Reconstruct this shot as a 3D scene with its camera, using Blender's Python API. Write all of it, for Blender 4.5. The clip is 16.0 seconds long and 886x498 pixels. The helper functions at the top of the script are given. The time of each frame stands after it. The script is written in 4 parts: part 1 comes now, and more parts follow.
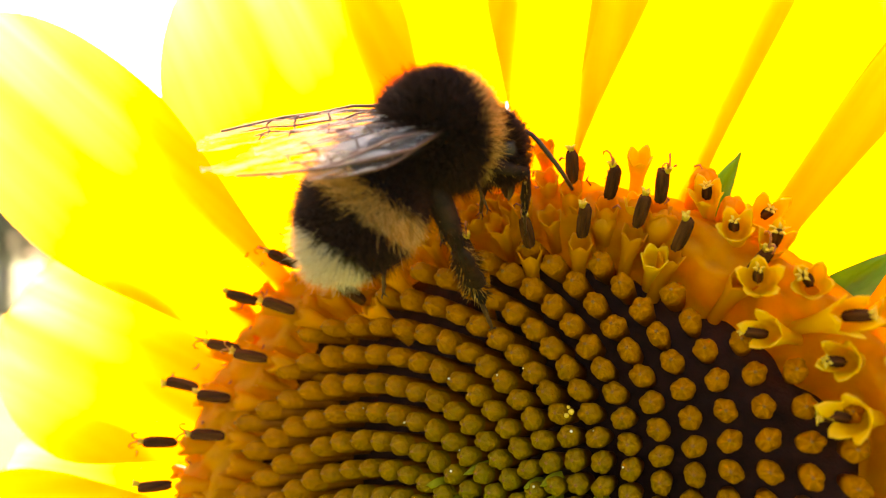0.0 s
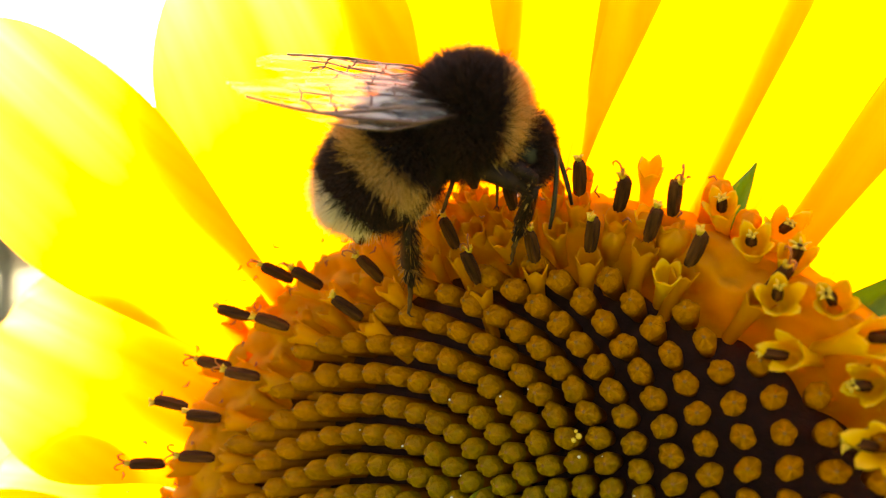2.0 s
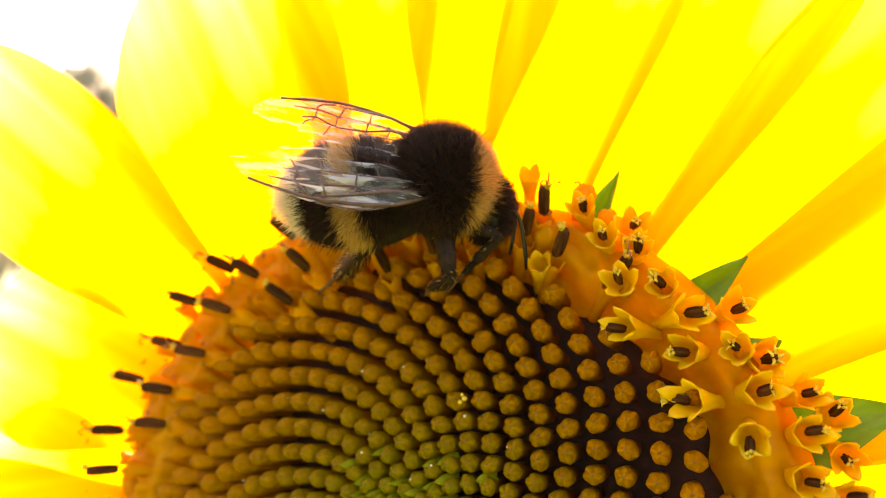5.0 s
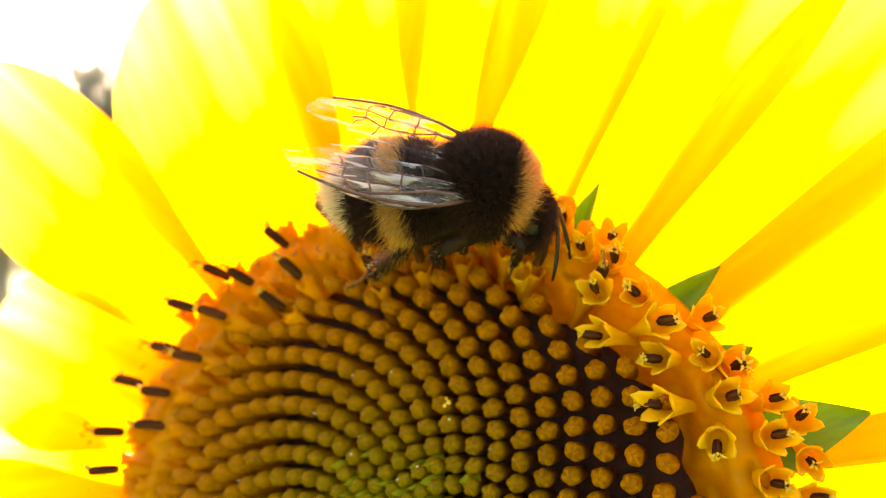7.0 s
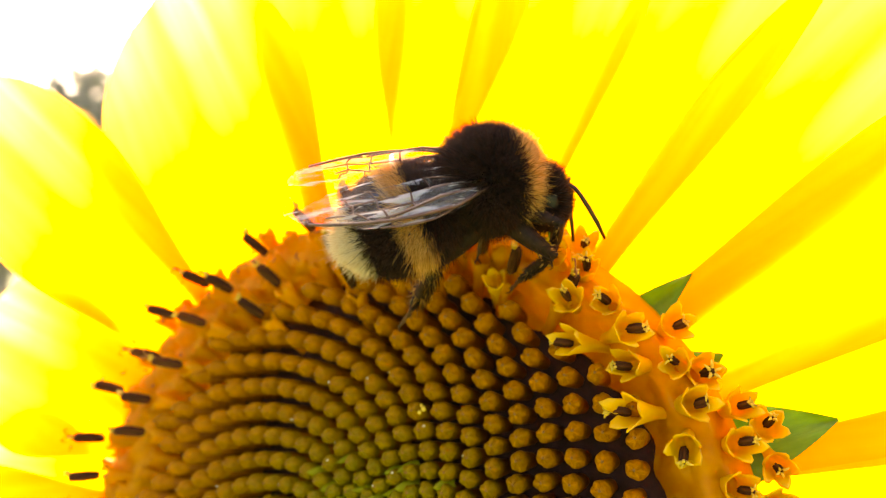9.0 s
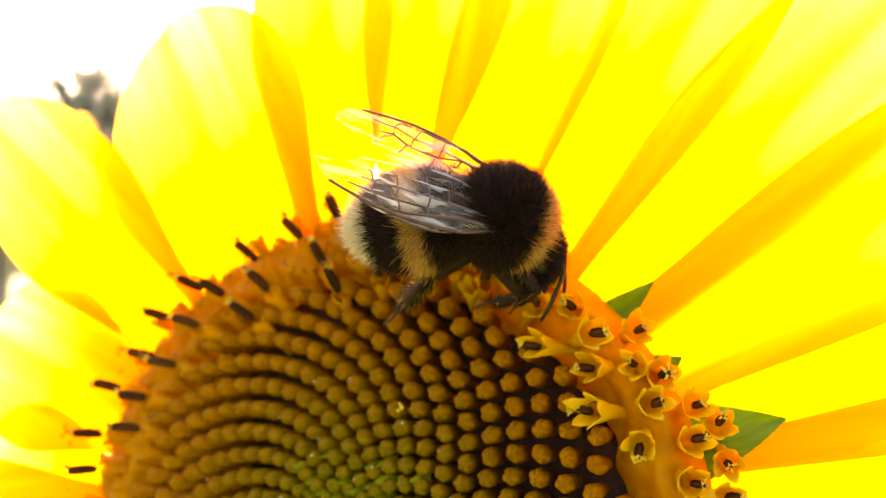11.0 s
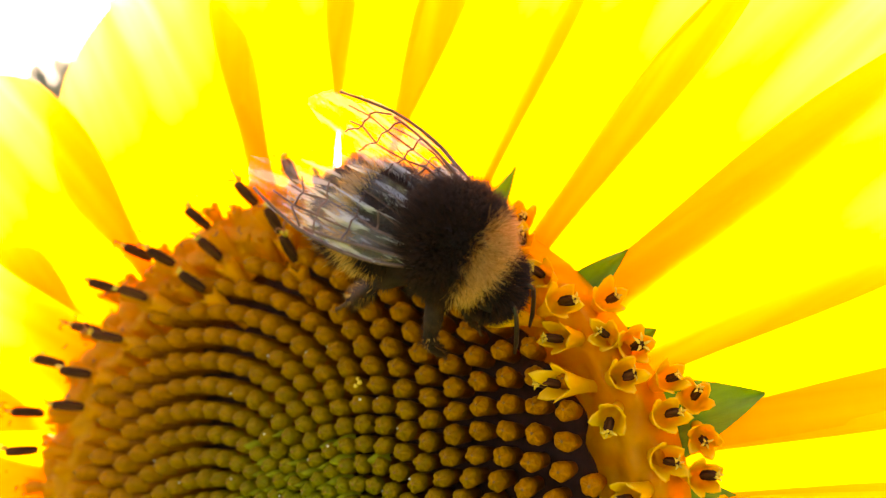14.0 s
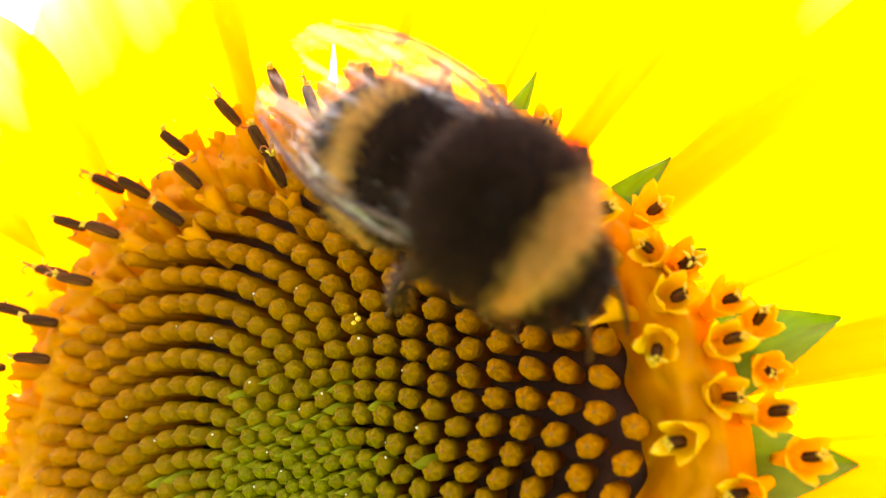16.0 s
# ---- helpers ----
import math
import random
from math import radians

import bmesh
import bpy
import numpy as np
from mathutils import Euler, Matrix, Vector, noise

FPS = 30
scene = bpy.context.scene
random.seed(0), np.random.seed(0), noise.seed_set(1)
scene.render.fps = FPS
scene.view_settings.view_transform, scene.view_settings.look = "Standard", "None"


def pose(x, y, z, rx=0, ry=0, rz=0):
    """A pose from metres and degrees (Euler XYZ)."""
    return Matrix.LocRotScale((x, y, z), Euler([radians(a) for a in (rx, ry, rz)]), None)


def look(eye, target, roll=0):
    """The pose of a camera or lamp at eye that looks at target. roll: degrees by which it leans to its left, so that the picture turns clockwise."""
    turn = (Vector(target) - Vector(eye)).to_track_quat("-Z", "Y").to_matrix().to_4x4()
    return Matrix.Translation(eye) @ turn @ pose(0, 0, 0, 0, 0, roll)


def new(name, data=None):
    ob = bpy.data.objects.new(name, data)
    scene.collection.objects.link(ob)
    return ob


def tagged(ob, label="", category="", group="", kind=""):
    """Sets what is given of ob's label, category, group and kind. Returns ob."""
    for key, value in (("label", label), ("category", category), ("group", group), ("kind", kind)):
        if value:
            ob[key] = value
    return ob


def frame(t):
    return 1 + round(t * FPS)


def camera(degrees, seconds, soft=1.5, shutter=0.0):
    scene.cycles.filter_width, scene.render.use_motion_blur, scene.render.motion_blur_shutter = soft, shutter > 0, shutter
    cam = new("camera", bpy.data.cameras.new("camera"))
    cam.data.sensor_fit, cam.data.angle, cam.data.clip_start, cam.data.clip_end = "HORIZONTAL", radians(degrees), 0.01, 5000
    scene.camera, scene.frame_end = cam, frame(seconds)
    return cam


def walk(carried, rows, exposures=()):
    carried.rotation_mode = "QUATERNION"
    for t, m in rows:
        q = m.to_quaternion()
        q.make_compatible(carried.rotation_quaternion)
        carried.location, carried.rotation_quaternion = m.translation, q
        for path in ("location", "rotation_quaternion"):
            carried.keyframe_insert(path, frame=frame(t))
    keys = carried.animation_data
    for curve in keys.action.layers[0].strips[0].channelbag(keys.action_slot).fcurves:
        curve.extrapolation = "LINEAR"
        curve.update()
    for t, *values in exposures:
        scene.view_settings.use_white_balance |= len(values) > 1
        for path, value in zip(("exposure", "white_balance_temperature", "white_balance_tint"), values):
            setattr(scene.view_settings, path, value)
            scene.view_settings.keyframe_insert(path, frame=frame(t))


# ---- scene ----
# ---- camera and its path ----
cam = camera(63.8, 16.0, soft=1.1, shutter=0.4)
cam.data.dof.use_dof, cam.data.dof.focus_distance, cam.data.dof.aperture_fstop = True, 0.056, 25.0
PATH = [
    (0, -0.000265, -0.000008, 1.500006, 91.047, -0.460, 0.360),
    (0.5, -0.000234, -0.001645, 1.499475, 91.012, -0.338, 0.118),
    (1, 0.000311, 0.002064, 1.499340, 91.326, -0.528, 0.066),
    (1.5, 0.000849, 0.003806, 1.500584, 91.846, -0.627, 0.052),
    (2, -0.000251, 0.002761, 1.500429, 91.829, -0.650, 0.469),
    (2.5, -0.000794, 0.001221, 1.500271, 92.045, -0.820, 0.132),
    (3, 0.001525, -0.001604, 1.500720, 91.819, -0.793, -0.448),
    (3.5, 0.003000, -0.002940, 1.500750, 92.309, -0.855, -0.169),
    (4, 0.004790, -0.005869, 1.498974, 92.328, -0.761, -0.236),
    (6.5, 0.008390, -0.008819, 1.499977, 91.762, -0.611, 0.090),
    (7, 0.009093, -0.010156, 1.500123, 92.091, -0.675, 0.265),
    (7.5, 0.010506, -0.010408, 1.500303, 92.146, -0.633, 0.219),
    (8, 0.009854, -0.009497, 1.500274, 92.275, -0.625, 0.368),
    (8.5, 0.010786, -0.008719, 1.500792, 92.364, -0.685, 0.185),
    (9, 0.011415, -0.010710, 1.500638, 92.280, -0.653, 0.240),
    (11.5, 0.013744, -0.015001, 1.501068, 92.527, -1.054, 0.222),
    (12, 0.013603, -0.013466, 1.500395, 92.172, -0.850, 0.043),
    (12.5, 0.012715, -0.011965, 1.499256, 92.391, -1.212, 0.146),
    (13, 0.014139, -0.015398, 1.499870, 91.952, -1.071, -0.341),
    (13.3, 0.016811, -0.010047, 1.498925, 92.725, -1.423, -0.506),
    (13.5, 0.010248, -0.015974, 1.496157, 92.836, -1.589, -0.798),
    (13.7, 0.014124, -0.016469, 1.497085, 92.738, -1.418, -0.656),
    (14, 0.015746, -0.010499, 1.498580, 92.039, -1.331, -1.010),
    (14.5, 0.017085, -0.008530, 1.495977, 92.891, -1.107, -0.090),
    (15, 0.017570, -0.003687, 1.493136, 92.251, -0.881, -0.240),
    (15.5, 0.013585, 0.001261, 1.494546, 91.244, -0.672, -0.953),
    (16, 0.016054, -0.000912, 1.492040, 92.043, -0.735, -0.092),
]
walk(cam, [(t, pose(x, y, z, rx, ry, rz)) for t, x, y, z, rx, ry, rz in PATH],
     exposures=[(0.0, 2.99, 9000, 27), (1.0, 2.84, 9000, 27), (2.5, 2.78, 9000, 27), (4.0, 2.95, 9000, 26), (6.5, 3.18, 9000, 25), (9.0, 3.18, 9000, 25), (11.5, 2.95, 9000, 27), (13.9, 2.98, 9000, 27), (14.6, 3.20, 9000, 25), (15.2, 3.45, 9000, 25), (16.0, 3.80, 9000, 25)])

# ---- world and sun ----
SUN_FROM = Vector((-0.06, 0.84, 0.54)).normalized()
world = bpy.data.worlds.new("sky")
scene.world = world
world.use_nodes = True
sky = world.node_tree.nodes.new("ShaderNodeTexSky")
sky.sky_type, sky.sun_disc = "NISHITA", False
sky.sun_elevation = math.asin(SUN_FROM.z)
sky.sun_rotation = math.atan2(SUN_FROM.x, SUN_FROM.y)
sky.air_density, sky.dust_density, sky.ozone_density = 0.7, 8.0, 0.6
background = world.node_tree.nodes["Background"]
background.inputs["Strength"].default_value = 0.15
world.node_tree.links.new(sky.outputs["Color"], background.inputs["Color"])
sun = new("sun", bpy.data.lights.new("sun", "SUN"))
sun.data.energy, sun.data.angle, sun.data.color = 1.9, radians(12), (1.0, 0.96, 0.88)
sun.matrix_world = look(SUN_FROM * 20, (0, 0, 0))

MM = 0.001
rnd = random.Random(7)

# ---- the flower's own frame: x to its right, y to its top, z out of the disc ----
DISC = Vector((0.000926, 0.052821, 1.476141))
EX = Vector((0.93286783, -0.35497449, 0.06124316))
EY = Vector((0.0, 0.17001653, 0.98544121))
EZ = Vector((-0.36021884, -0.9192864, 0.15860295))
HEAD_POSE = Matrix((
    (EX.x, EY.x, EZ.x, DISC.x), (EX.y, EY.y, EZ.y, DISC.y), (EX.z, EY.z, EZ.z, DISC.z), (0, 0, 0, 1)))


# ---- materials ----
def node(tree, kind, **values):
    made = tree.nodes.new(kind)
    for key, value in values.items():
        made.inputs[key.replace("_", " ")].default_value = value
    return made


def ramp(tree, socket, *stops):
    made = tree.nodes.new("ShaderNodeValToRGB")
    while len(made.color_ramp.elements) < len(stops):
        made.color_ramp.elements.new(0.5)
    for element, (place, colour) in zip(made.color_ramp.elements, stops):
        element.position, element.color = place, (*colour, 1)
    tree.links.new(socket, made.inputs["Fac"])
    return made.outputs["Color"]


def base(name):
    m = bpy.data.materials.new(name)
    m.use_nodes = True
    return m, m.node_tree, m.node_tree.nodes["Principled BSDF"]


def grainy(name, dark, light, rough=0.6, scale=900.0, bump=0.0, bump_scale=2500.0, stretch=(1, 1, 1), translucent=0.0, through_colour=None, random_tint=0.0, sheen=0.0, gloss=0.4, bump_depth=0.00015, islands=False):
    """A matt or glossy surface with grain between two colours, fine relief and, for thin tissue, light that comes through."""
    m, tree, shader = base(name)
    place = tree.nodes.new("ShaderNodeTexCoord")
    mapping = node(tree, "ShaderNodeMapping", Scale=stretch)
    tree.links.new(place.outputs["Object"], mapping.inputs["Vector"])
    coarse = node(tree, "ShaderNodeTexNoise", Scale=scale, Detail=4.0, Roughness=0.6)
    tree.links.new(mapping.outputs["Vector"], coarse.inputs["Vector"])
    level = coarse.outputs["Fac"]
    if islands:
        level = tree.nodes.new("ShaderNodeNewGeometry").outputs["Random Per Island"]
    colour = ramp(tree, level, (0.1 if islands else 0.3, dark), (0.9 if islands else 0.7, light))
    if random_tint:
        info = tree.nodes.new("ShaderNodeObjectInfo")
        level = node(tree, "ShaderNodeMapRange")
        level.inputs["To Min"].default_value, level.inputs["To Max"].default_value = 1 - random_tint, 1 + random_tint
        tree.links.new(info.outputs["Random"], level.inputs["Value"])
        tint = node(tree, "ShaderNodeHueSaturation")
        tree.links.new(level.outputs["Result"], tint.inputs["Value"])
        tree.links.new(colour, tint.inputs["Color"])
        colour = tint.outputs["Color"]
    tree.links.new(colour, shader.inputs["Base Color"])
    shader.inputs["Roughness"].default_value = rough
    shader.inputs["Sheen Weight"].default_value = sheen
    shader.inputs["Specular IOR Level"].default_value = gloss
    if bump:
        fine = node(tree, "ShaderNodeTexNoise", Scale=bump_scale, Detail=3.0)
        tree.links.new(mapping.outputs["Vector"], fine.inputs["Vector"])
        relief = node(tree, "ShaderNodeBump", Strength=bump, Distance=bump_depth)
        tree.links.new(fine.outputs["Fac"], relief.inputs["Height"])
        tree.links.new(relief.outputs["Normal"], shader.inputs["Normal"])
    if translucent:
        leak = tree.nodes.new("ShaderNodeBsdfTranslucent")
        if through_colour:
            leak.inputs["Color"].default_value = (*through_colour, 1)
        else:
            tree.links.new(colour, leak.inputs["Color"])
        mix = node(tree, "ShaderNodeMixShader", Fac=translucent)
        tree.links.new(shader.outputs[0], mix.inputs[1])
        tree.links.new(leak.outputs[0], mix.inputs[2])
        tree.links.new(mix.outputs[0], tree.nodes["Material Output"].inputs["Surface"])
    return m


def petal_material():
    """Yellow ray-floret tissue: fine lengthwise veins, deeper orange towards the claw, light coming through."""
    m, tree, shader = base("petal_tissue")
    place = tree.nodes.new("ShaderNodeTexCoord")
    mapping = node(tree, "ShaderNodeMapping", Scale=(7, 380, 40))
    tree.links.new(place.outputs["Object"], mapping.inputs["Vector"])
    veins = node(tree, "ShaderNodeTexNoise", Scale=1.0, Detail=5.0, Roughness=0.55)
    tree.links.new(mapping.outputs["Vector"], veins.inputs["Vector"])
    vein = ramp(tree, veins.outputs["Fac"], (0.32, (0.97, 0.82, 0.5)), (0.68, (1, 1, 1)))
    # broad streaks: the shading of ridges and furrows, put into the colour
    broad_map = node(tree, "ShaderNodeMapping", Scale=(9, 130, 30))
    tree.links.new(place.outputs["Object"], broad_map.inputs["Vector"])
    folds = node(tree, "ShaderNodeTexNoise", Scale=1.0, Detail=3.0, Roughness=0.5)
    tree.links.new(broad_map.outputs["Vector"], folds.inputs["Vector"])
    fold = ramp(tree, folds.outputs["Fac"], (0.34, (0.96, 0.66, 0.25)), (0.50, (1, 0.86, 0.6)), (0.64, (1, 1.0, 1.0)))
    streaks = tree.nodes.new("ShaderNodeMix")
    streaks.data_type, streaks.blend_type = "RGBA", "MULTIPLY"
    streaks.inputs[0].default_value = 1.0
    tree.links.new(vein, streaks.inputs[6])
    tree.links.new(fold, streaks.inputs[7])
    split = tree.nodes.new("ShaderNodeSeparateXYZ")
    tree.links.new(place.outputs["Generated"], split.inputs[0])
    reach = node(tree, "ShaderNodeMapRange")
    tree.links.new(split.outputs["X"], reach.inputs["Value"])
    length = ramp(tree, reach.outputs["Result"], (0.0, (0.92, 0.27, 0.003)), (0.16, (0.93, 0.35, 0.005)), (0.42, (0.94, 0.45, 0.016)), (0.70, (0.95, 0.58, 0.09)), (0.97, (0.95, 0.71, 0.28)))
    mixed = tree.nodes.new("ShaderNodeMix")
    mixed.data_type, mixed.blend_type = "RGBA", "MULTIPLY"
    mixed.inputs[0].default_value = 1.0
    tree.links.new(length, mixed.inputs[6])
    tree.links.new(streaks.outputs[2], mixed.inputs[7])
    tree.links.new(mixed.outputs[2], shader.inputs["Base Color"])
    shader.inputs["Roughness"].default_value = 0.65
    shader.inputs["Specular IOR Level"].default_value = 0.15
    relief = node(tree, "ShaderNodeBump", Strength=0.35, Distance=0.0004)
    tree.links.new(veins.outputs["Fac"], relief.inputs["Height"])
    tree.links.new(relief.outputs["Normal"], shader.inputs["Normal"])
    leak = tree.nodes.new("ShaderNodeBsdfTranslucent")
    tree.links.new(mixed.outputs[2], leak.inputs["Color"])
    mix = node(tree, "ShaderNodeMixShader", Fac=0.62)
    tree.links.new(shader.outputs[0], mix.inputs[1])
    tree.links.new(leak.outputs[0], mix.inputs[2])
    tree.links.new(mix.outputs[0], tree.nodes["Material Output"].inputs["Surface"])
    return m


def bud_material():
    """Unopened disc floret: green in the young middle of the disc, olive-brown and then ochre further out."""
    m, tree, shader = base("bud_skin")
    where = tree.nodes.new("ShaderNodeNewGeometry")
    away = tree.nodes.new("ShaderNodeVectorMath")
    away.operation = "DISTANCE"
    away.inputs[1].default_value = DISC + EX * 0.0021 - EY * 0.0034 - EZ * 0.004
    tree.links.new(where.outputs["Position"], away.inputs[0])
    span = node(tree, "ShaderNodeMapRange")
    span.inputs["From Max"].default_value = 0.032
    tree.links.new(away.outputs["Value"], span.inputs["Value"])
    speck = node(tree, "ShaderNodeTexNoise", Scale=1500.0, Detail=4.0)
    tree.links.new(where.outputs["Position"], speck.inputs["Vector"])
    shift = node(tree, "ShaderNodeMath")
    shift.operation = "MULTIPLY_ADD"
    tree.links.new(speck.outputs["Fac"], shift.inputs[0])
    shift.inputs[1].default_value = 0.42
    tree.links.new(span.outputs["Result"], shift.inputs[2])
    colour = ramp(tree, shift.outputs[0], (0.36, (0.150, 0.146, 0.002)), (0.54, (0.205, 0.127, 0.002)), (0.8, (0.280, 0.118, 0.001)), (1.0, (0.38, 0.130, 0.001)))
    level = node(tree, "ShaderNodeMapRange")
    level.inputs["To Min"].default_value, level.inputs["To Max"].default_value = 0.64, 1.28
    blotch = node(tree, "ShaderNodeTexNoise", Scale=900.0, Detail=5.0, Roughness=0.7)
    tree.links.new(where.outputs["Position"], blotch.inputs["Vector"])
    level.inputs["From Min"].default_value, level.inputs["From Max"].default_value = 0.25, 0.75
    tree.links.new(blotch.outputs["Fac"], level.inputs["Value"])
    tint = node(tree, "ShaderNodeHueSaturation")
    tree.links.new(level.outputs["Result"], tint.inputs["Value"])
    tree.links.new(colour, tint.inputs["Color"])
    tree.links.new(tint.outputs["Color"], shader.inputs["Base Color"])
    shader.inputs["Roughness"].default_value = 0.45
    shader.inputs["Specular IOR Level"].default_value = 0.06
    relief = node(tree, "ShaderNodeBump", Strength=0.5, Distance=0.0005)
    fine = node(tree, "ShaderNodeTexNoise", Scale=2200.0, Detail=4.0)
    tree.links.new(where.outputs["Position"], fine.inputs["Vector"])
    tree.links.new(fine.outputs["Fac"], relief.inputs["Height"])
    tree.links.new(relief.outputs["Normal"], shader.inputs["Normal"])
    return m


def wing_material():
    """Clear wing skin: mostly see-through, a bright film where light comes from behind, silvery gloss on its folds."""
    m, tree, shader = base("wing_membrane")
    tree.nodes.remove(shader)
    place = tree.nodes.new("ShaderNodeTexCoord")
    mapping = node(tree, "ShaderNodeMapping", Scale=(220, 1400, 300))
    tree.links.new(place.outputs["Object"], mapping.inputs["Vector"])
    ripple = node(tree, "ShaderNodeTexNoise", Scale=1.0, Detail=3.0, Distortion=0.6)
    tree.links.new(mapping.outputs["Vector"], ripple.inputs["Vector"])
    relief = node(tree, "ShaderNodeBump", Strength=0.9, Distance=0.0005)
    tree.links.new(ripple.outputs["Fac"], relief.inputs["Height"])
    shine = node(tree, "ShaderNodeBsdfGlossy", Color=(0.95, 0.95, 0.93, 1), Roughness=0.3)
    tree.links.new(relief.outputs["Normal"], shine.inputs["Normal"])
    film = node(tree, "ShaderNodeBsdfDiffuse", Color=(0.93, 0.93, 0.88, 1))
    tree.links.new(relief.outputs["Normal"], film.inputs["Normal"])
    face = node(tree, "ShaderNodeMixShader", Fac=0.5)
    tree.links.new(shine.outputs[0], face.inputs[1])
    tree.links.new(film.outputs[0], face.inputs[2])
    leak = node(tree, "ShaderNodeBsdfTranslucent", Color=(0.98, 0.98, 0.92, 1))
    body = node(tree, "ShaderNodeMixShader", Fac=0.45)
    tree.links.new(face.outputs[0], body.inputs[1])
    tree.links.new(leak.outputs[0], body.inputs[2])
    clear = node(tree, "ShaderNodeBsdfTransparent", Color=(0.97, 0.95, 0.93, 1))
    # streaks of denser white film, painted highlights along the pleats
    pleat_glint = ramp(tree, ripple.outputs["Fac"], (0.44, (0.06, 0.06, 0.06)), (0.53, (0.20, 0.20, 0.20)), (0.62, (0.75, 0.75, 0.75)))
    along = tree.nodes.new("ShaderNodeSeparateXYZ")
    tree.links.new(place.outputs["Object"], along.inputs[0])
    thin = node(tree, "ShaderNodeMapRange")
    for key, value in (("From Min", 0.002), ("From Max", 0.014), ("To Min", 1.0), ("To Max", 0.42)):
        thin.inputs[key].default_value = value
    tree.links.new(along.outputs["X"], thin.inputs["Value"])
    cover = tree.nodes.new("ShaderNodeMath")
    cover.operation = "MULTIPLY"
    tree.links.new(pleat_glint, cover.inputs[0])
    tree.links.new(thin.outputs["Result"], cover.inputs[1])
    mix = tree.nodes.new("ShaderNodeMixShader")
    tree.links.new(cover.outputs[0], mix.inputs[0])
    tree.links.new(clear.outputs[0], mix.inputs[1])
    tree.links.new(body.outputs[0], mix.inputs[2])
    tree.links.new(mix.outputs[0], tree.nodes["Material Output"].inputs["Surface"])
    return m


PETAL = petal_material()
BUD = bud_material()
# dark red-brown: the shade in the gaps between buds is put into this colour
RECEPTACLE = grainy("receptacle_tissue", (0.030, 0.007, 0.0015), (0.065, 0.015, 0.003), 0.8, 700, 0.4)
BRACT = grainy("bract_leaf", (0.045, 0.16, 0.008), (0.085, 0.27, 0.014), 0.5, 400, 0.4, 1500, (1, 4, 1), 0.25, (0.07, 0.34, 0.010))
STEM = grainy("stem_skin", (0.06, 0.12, 0.02), (0.12, 0.2, 0.04), 0.6, 120, 0.4, 900, (1, 1, 0.15))
COROLLA = grainy("corolla_tissue", (0.84, 0.41, 0.004), (0.93, 0.555, 0.014), 0.5, 600, 0.3, 2500, (1, 1, 0.4), 0.36, (0.93, 0.80, 0.03), random_tint=0.1)
BED = grainy("floret_bed_tissue", (0.64, 0.225, 0.002), (0.80, 0.345, 0.004), 0.6, 420, 0.3, 2200, (1, 1, 0.4), 0.34, (0.88, 0.52, 0.010), random_tint=0.1, gloss=0.2)
BUD_SIDE = grainy("bud_side", (0.20, 0.058, 0.0012), (0.34, 0.112, 0.002), 0.55, 900, 0.3, 2500, (1, 1, 0.3), gloss=0.1, random_tint=0.15)
ANTHER = grainy("anther_skin", (0.022, 0.008, 0.003), (0.12, 0.042, 0.010), 0.7, 1400, 0.5, 3000, (1, 1, 0.2), random_tint=0.3, gloss=0.05)
POLLEN = grainy("pollen_yellow", (0.60, 0.36, 0.012), (0.74, 0.54, 0.05), 0.7, 2500, 0.6, 5000)
PALEA = grainy("palea_green", (0.15, 0.155, 0.003), (0.28, 0.265, 0.008), 0.7, 900, 0.3, 2500, (1, 1, 0.3), 0.2, (0.4, 0.5, 0.02), gloss=0.1)
TIP = grainy("bud_tip", (0.16, 0.07, 0.01), (0.34, 0.15, 0.03), 0.7, 2500, gloss=0.15)
BLACK_FUR = grainy("black_fur", (0.004, 0.002, 0.0015), (0.055, 0.020, 0.009), 0.55, 300, gloss=0.15, islands=True)
BUFF_FUR = grainy("buff_fur", (0.58, 0.30, 0.065), (0.94, 0.63, 0.22), 0.6, 300, gloss=0.2, translucent=0.45, islands=True)
WHITE_FUR = grainy("white_fur", (0.82, 0.68, 0.42), (0.99, 0.93, 0.76), 0.6, 300, gloss=0.2, translucent=0.5, islands=True)
CHITIN = grainy("black_chitin", (0.006, 0.004, 0.004), (0.018, 0.011, 0.009), 0.35, 700, 0.3, 2500)
LEG_SKIN = grainy("leg_chitin", (0.008, 0.004, 0.002), (0.032, 0.014, 0.006), 0.65, 900, 0.4, 2500, gloss=0.15)
TARSUS_SKIN = grainy("tarsus_chitin", (0.04, 0.018, 0.006), (0.13, 0.06, 0.02), 0.5, 900, 0.3, gloss=0.2)
EYE = grainy("compound_eye", (0.008, 0.006, 0.006), (0.016, 0.012, 0.012), 0.12, 900)
VEIN = grainy("wing_vein", (0.05, 0.02, 0.012), (0.15, 0.075, 0.045), 0.4, 600, gloss=0.4)
WING = wing_material()
STIGMA = grainy("stigma_thread", (0.22, 0.06, 0.01), (0.48, 0.17, 0.025), 0.6, 1500)
RESIN = grainy("resin_drop", (0.55, 0.50, 0.30), (0.75, 0.70, 0.45), 0.08, 3000, gloss=0.9)
GRASS = grainy("grass", (0.035, 0.07, 0.015), (0.10, 0.16, 0.04), 0.9, 1.5, 0.6, 12, bump_depth=0.05)
# far bark and leaves, paled and greyed: distance haze put into their colour
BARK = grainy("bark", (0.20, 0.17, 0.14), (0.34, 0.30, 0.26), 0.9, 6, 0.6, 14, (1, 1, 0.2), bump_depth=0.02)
HAZED_LEAVES = grainy("hazed_tree_leaves", (0.20, 0.21, 0.17), (0.36, 0.37, 0.31), 0.6, 0.9, translucent=0.5)


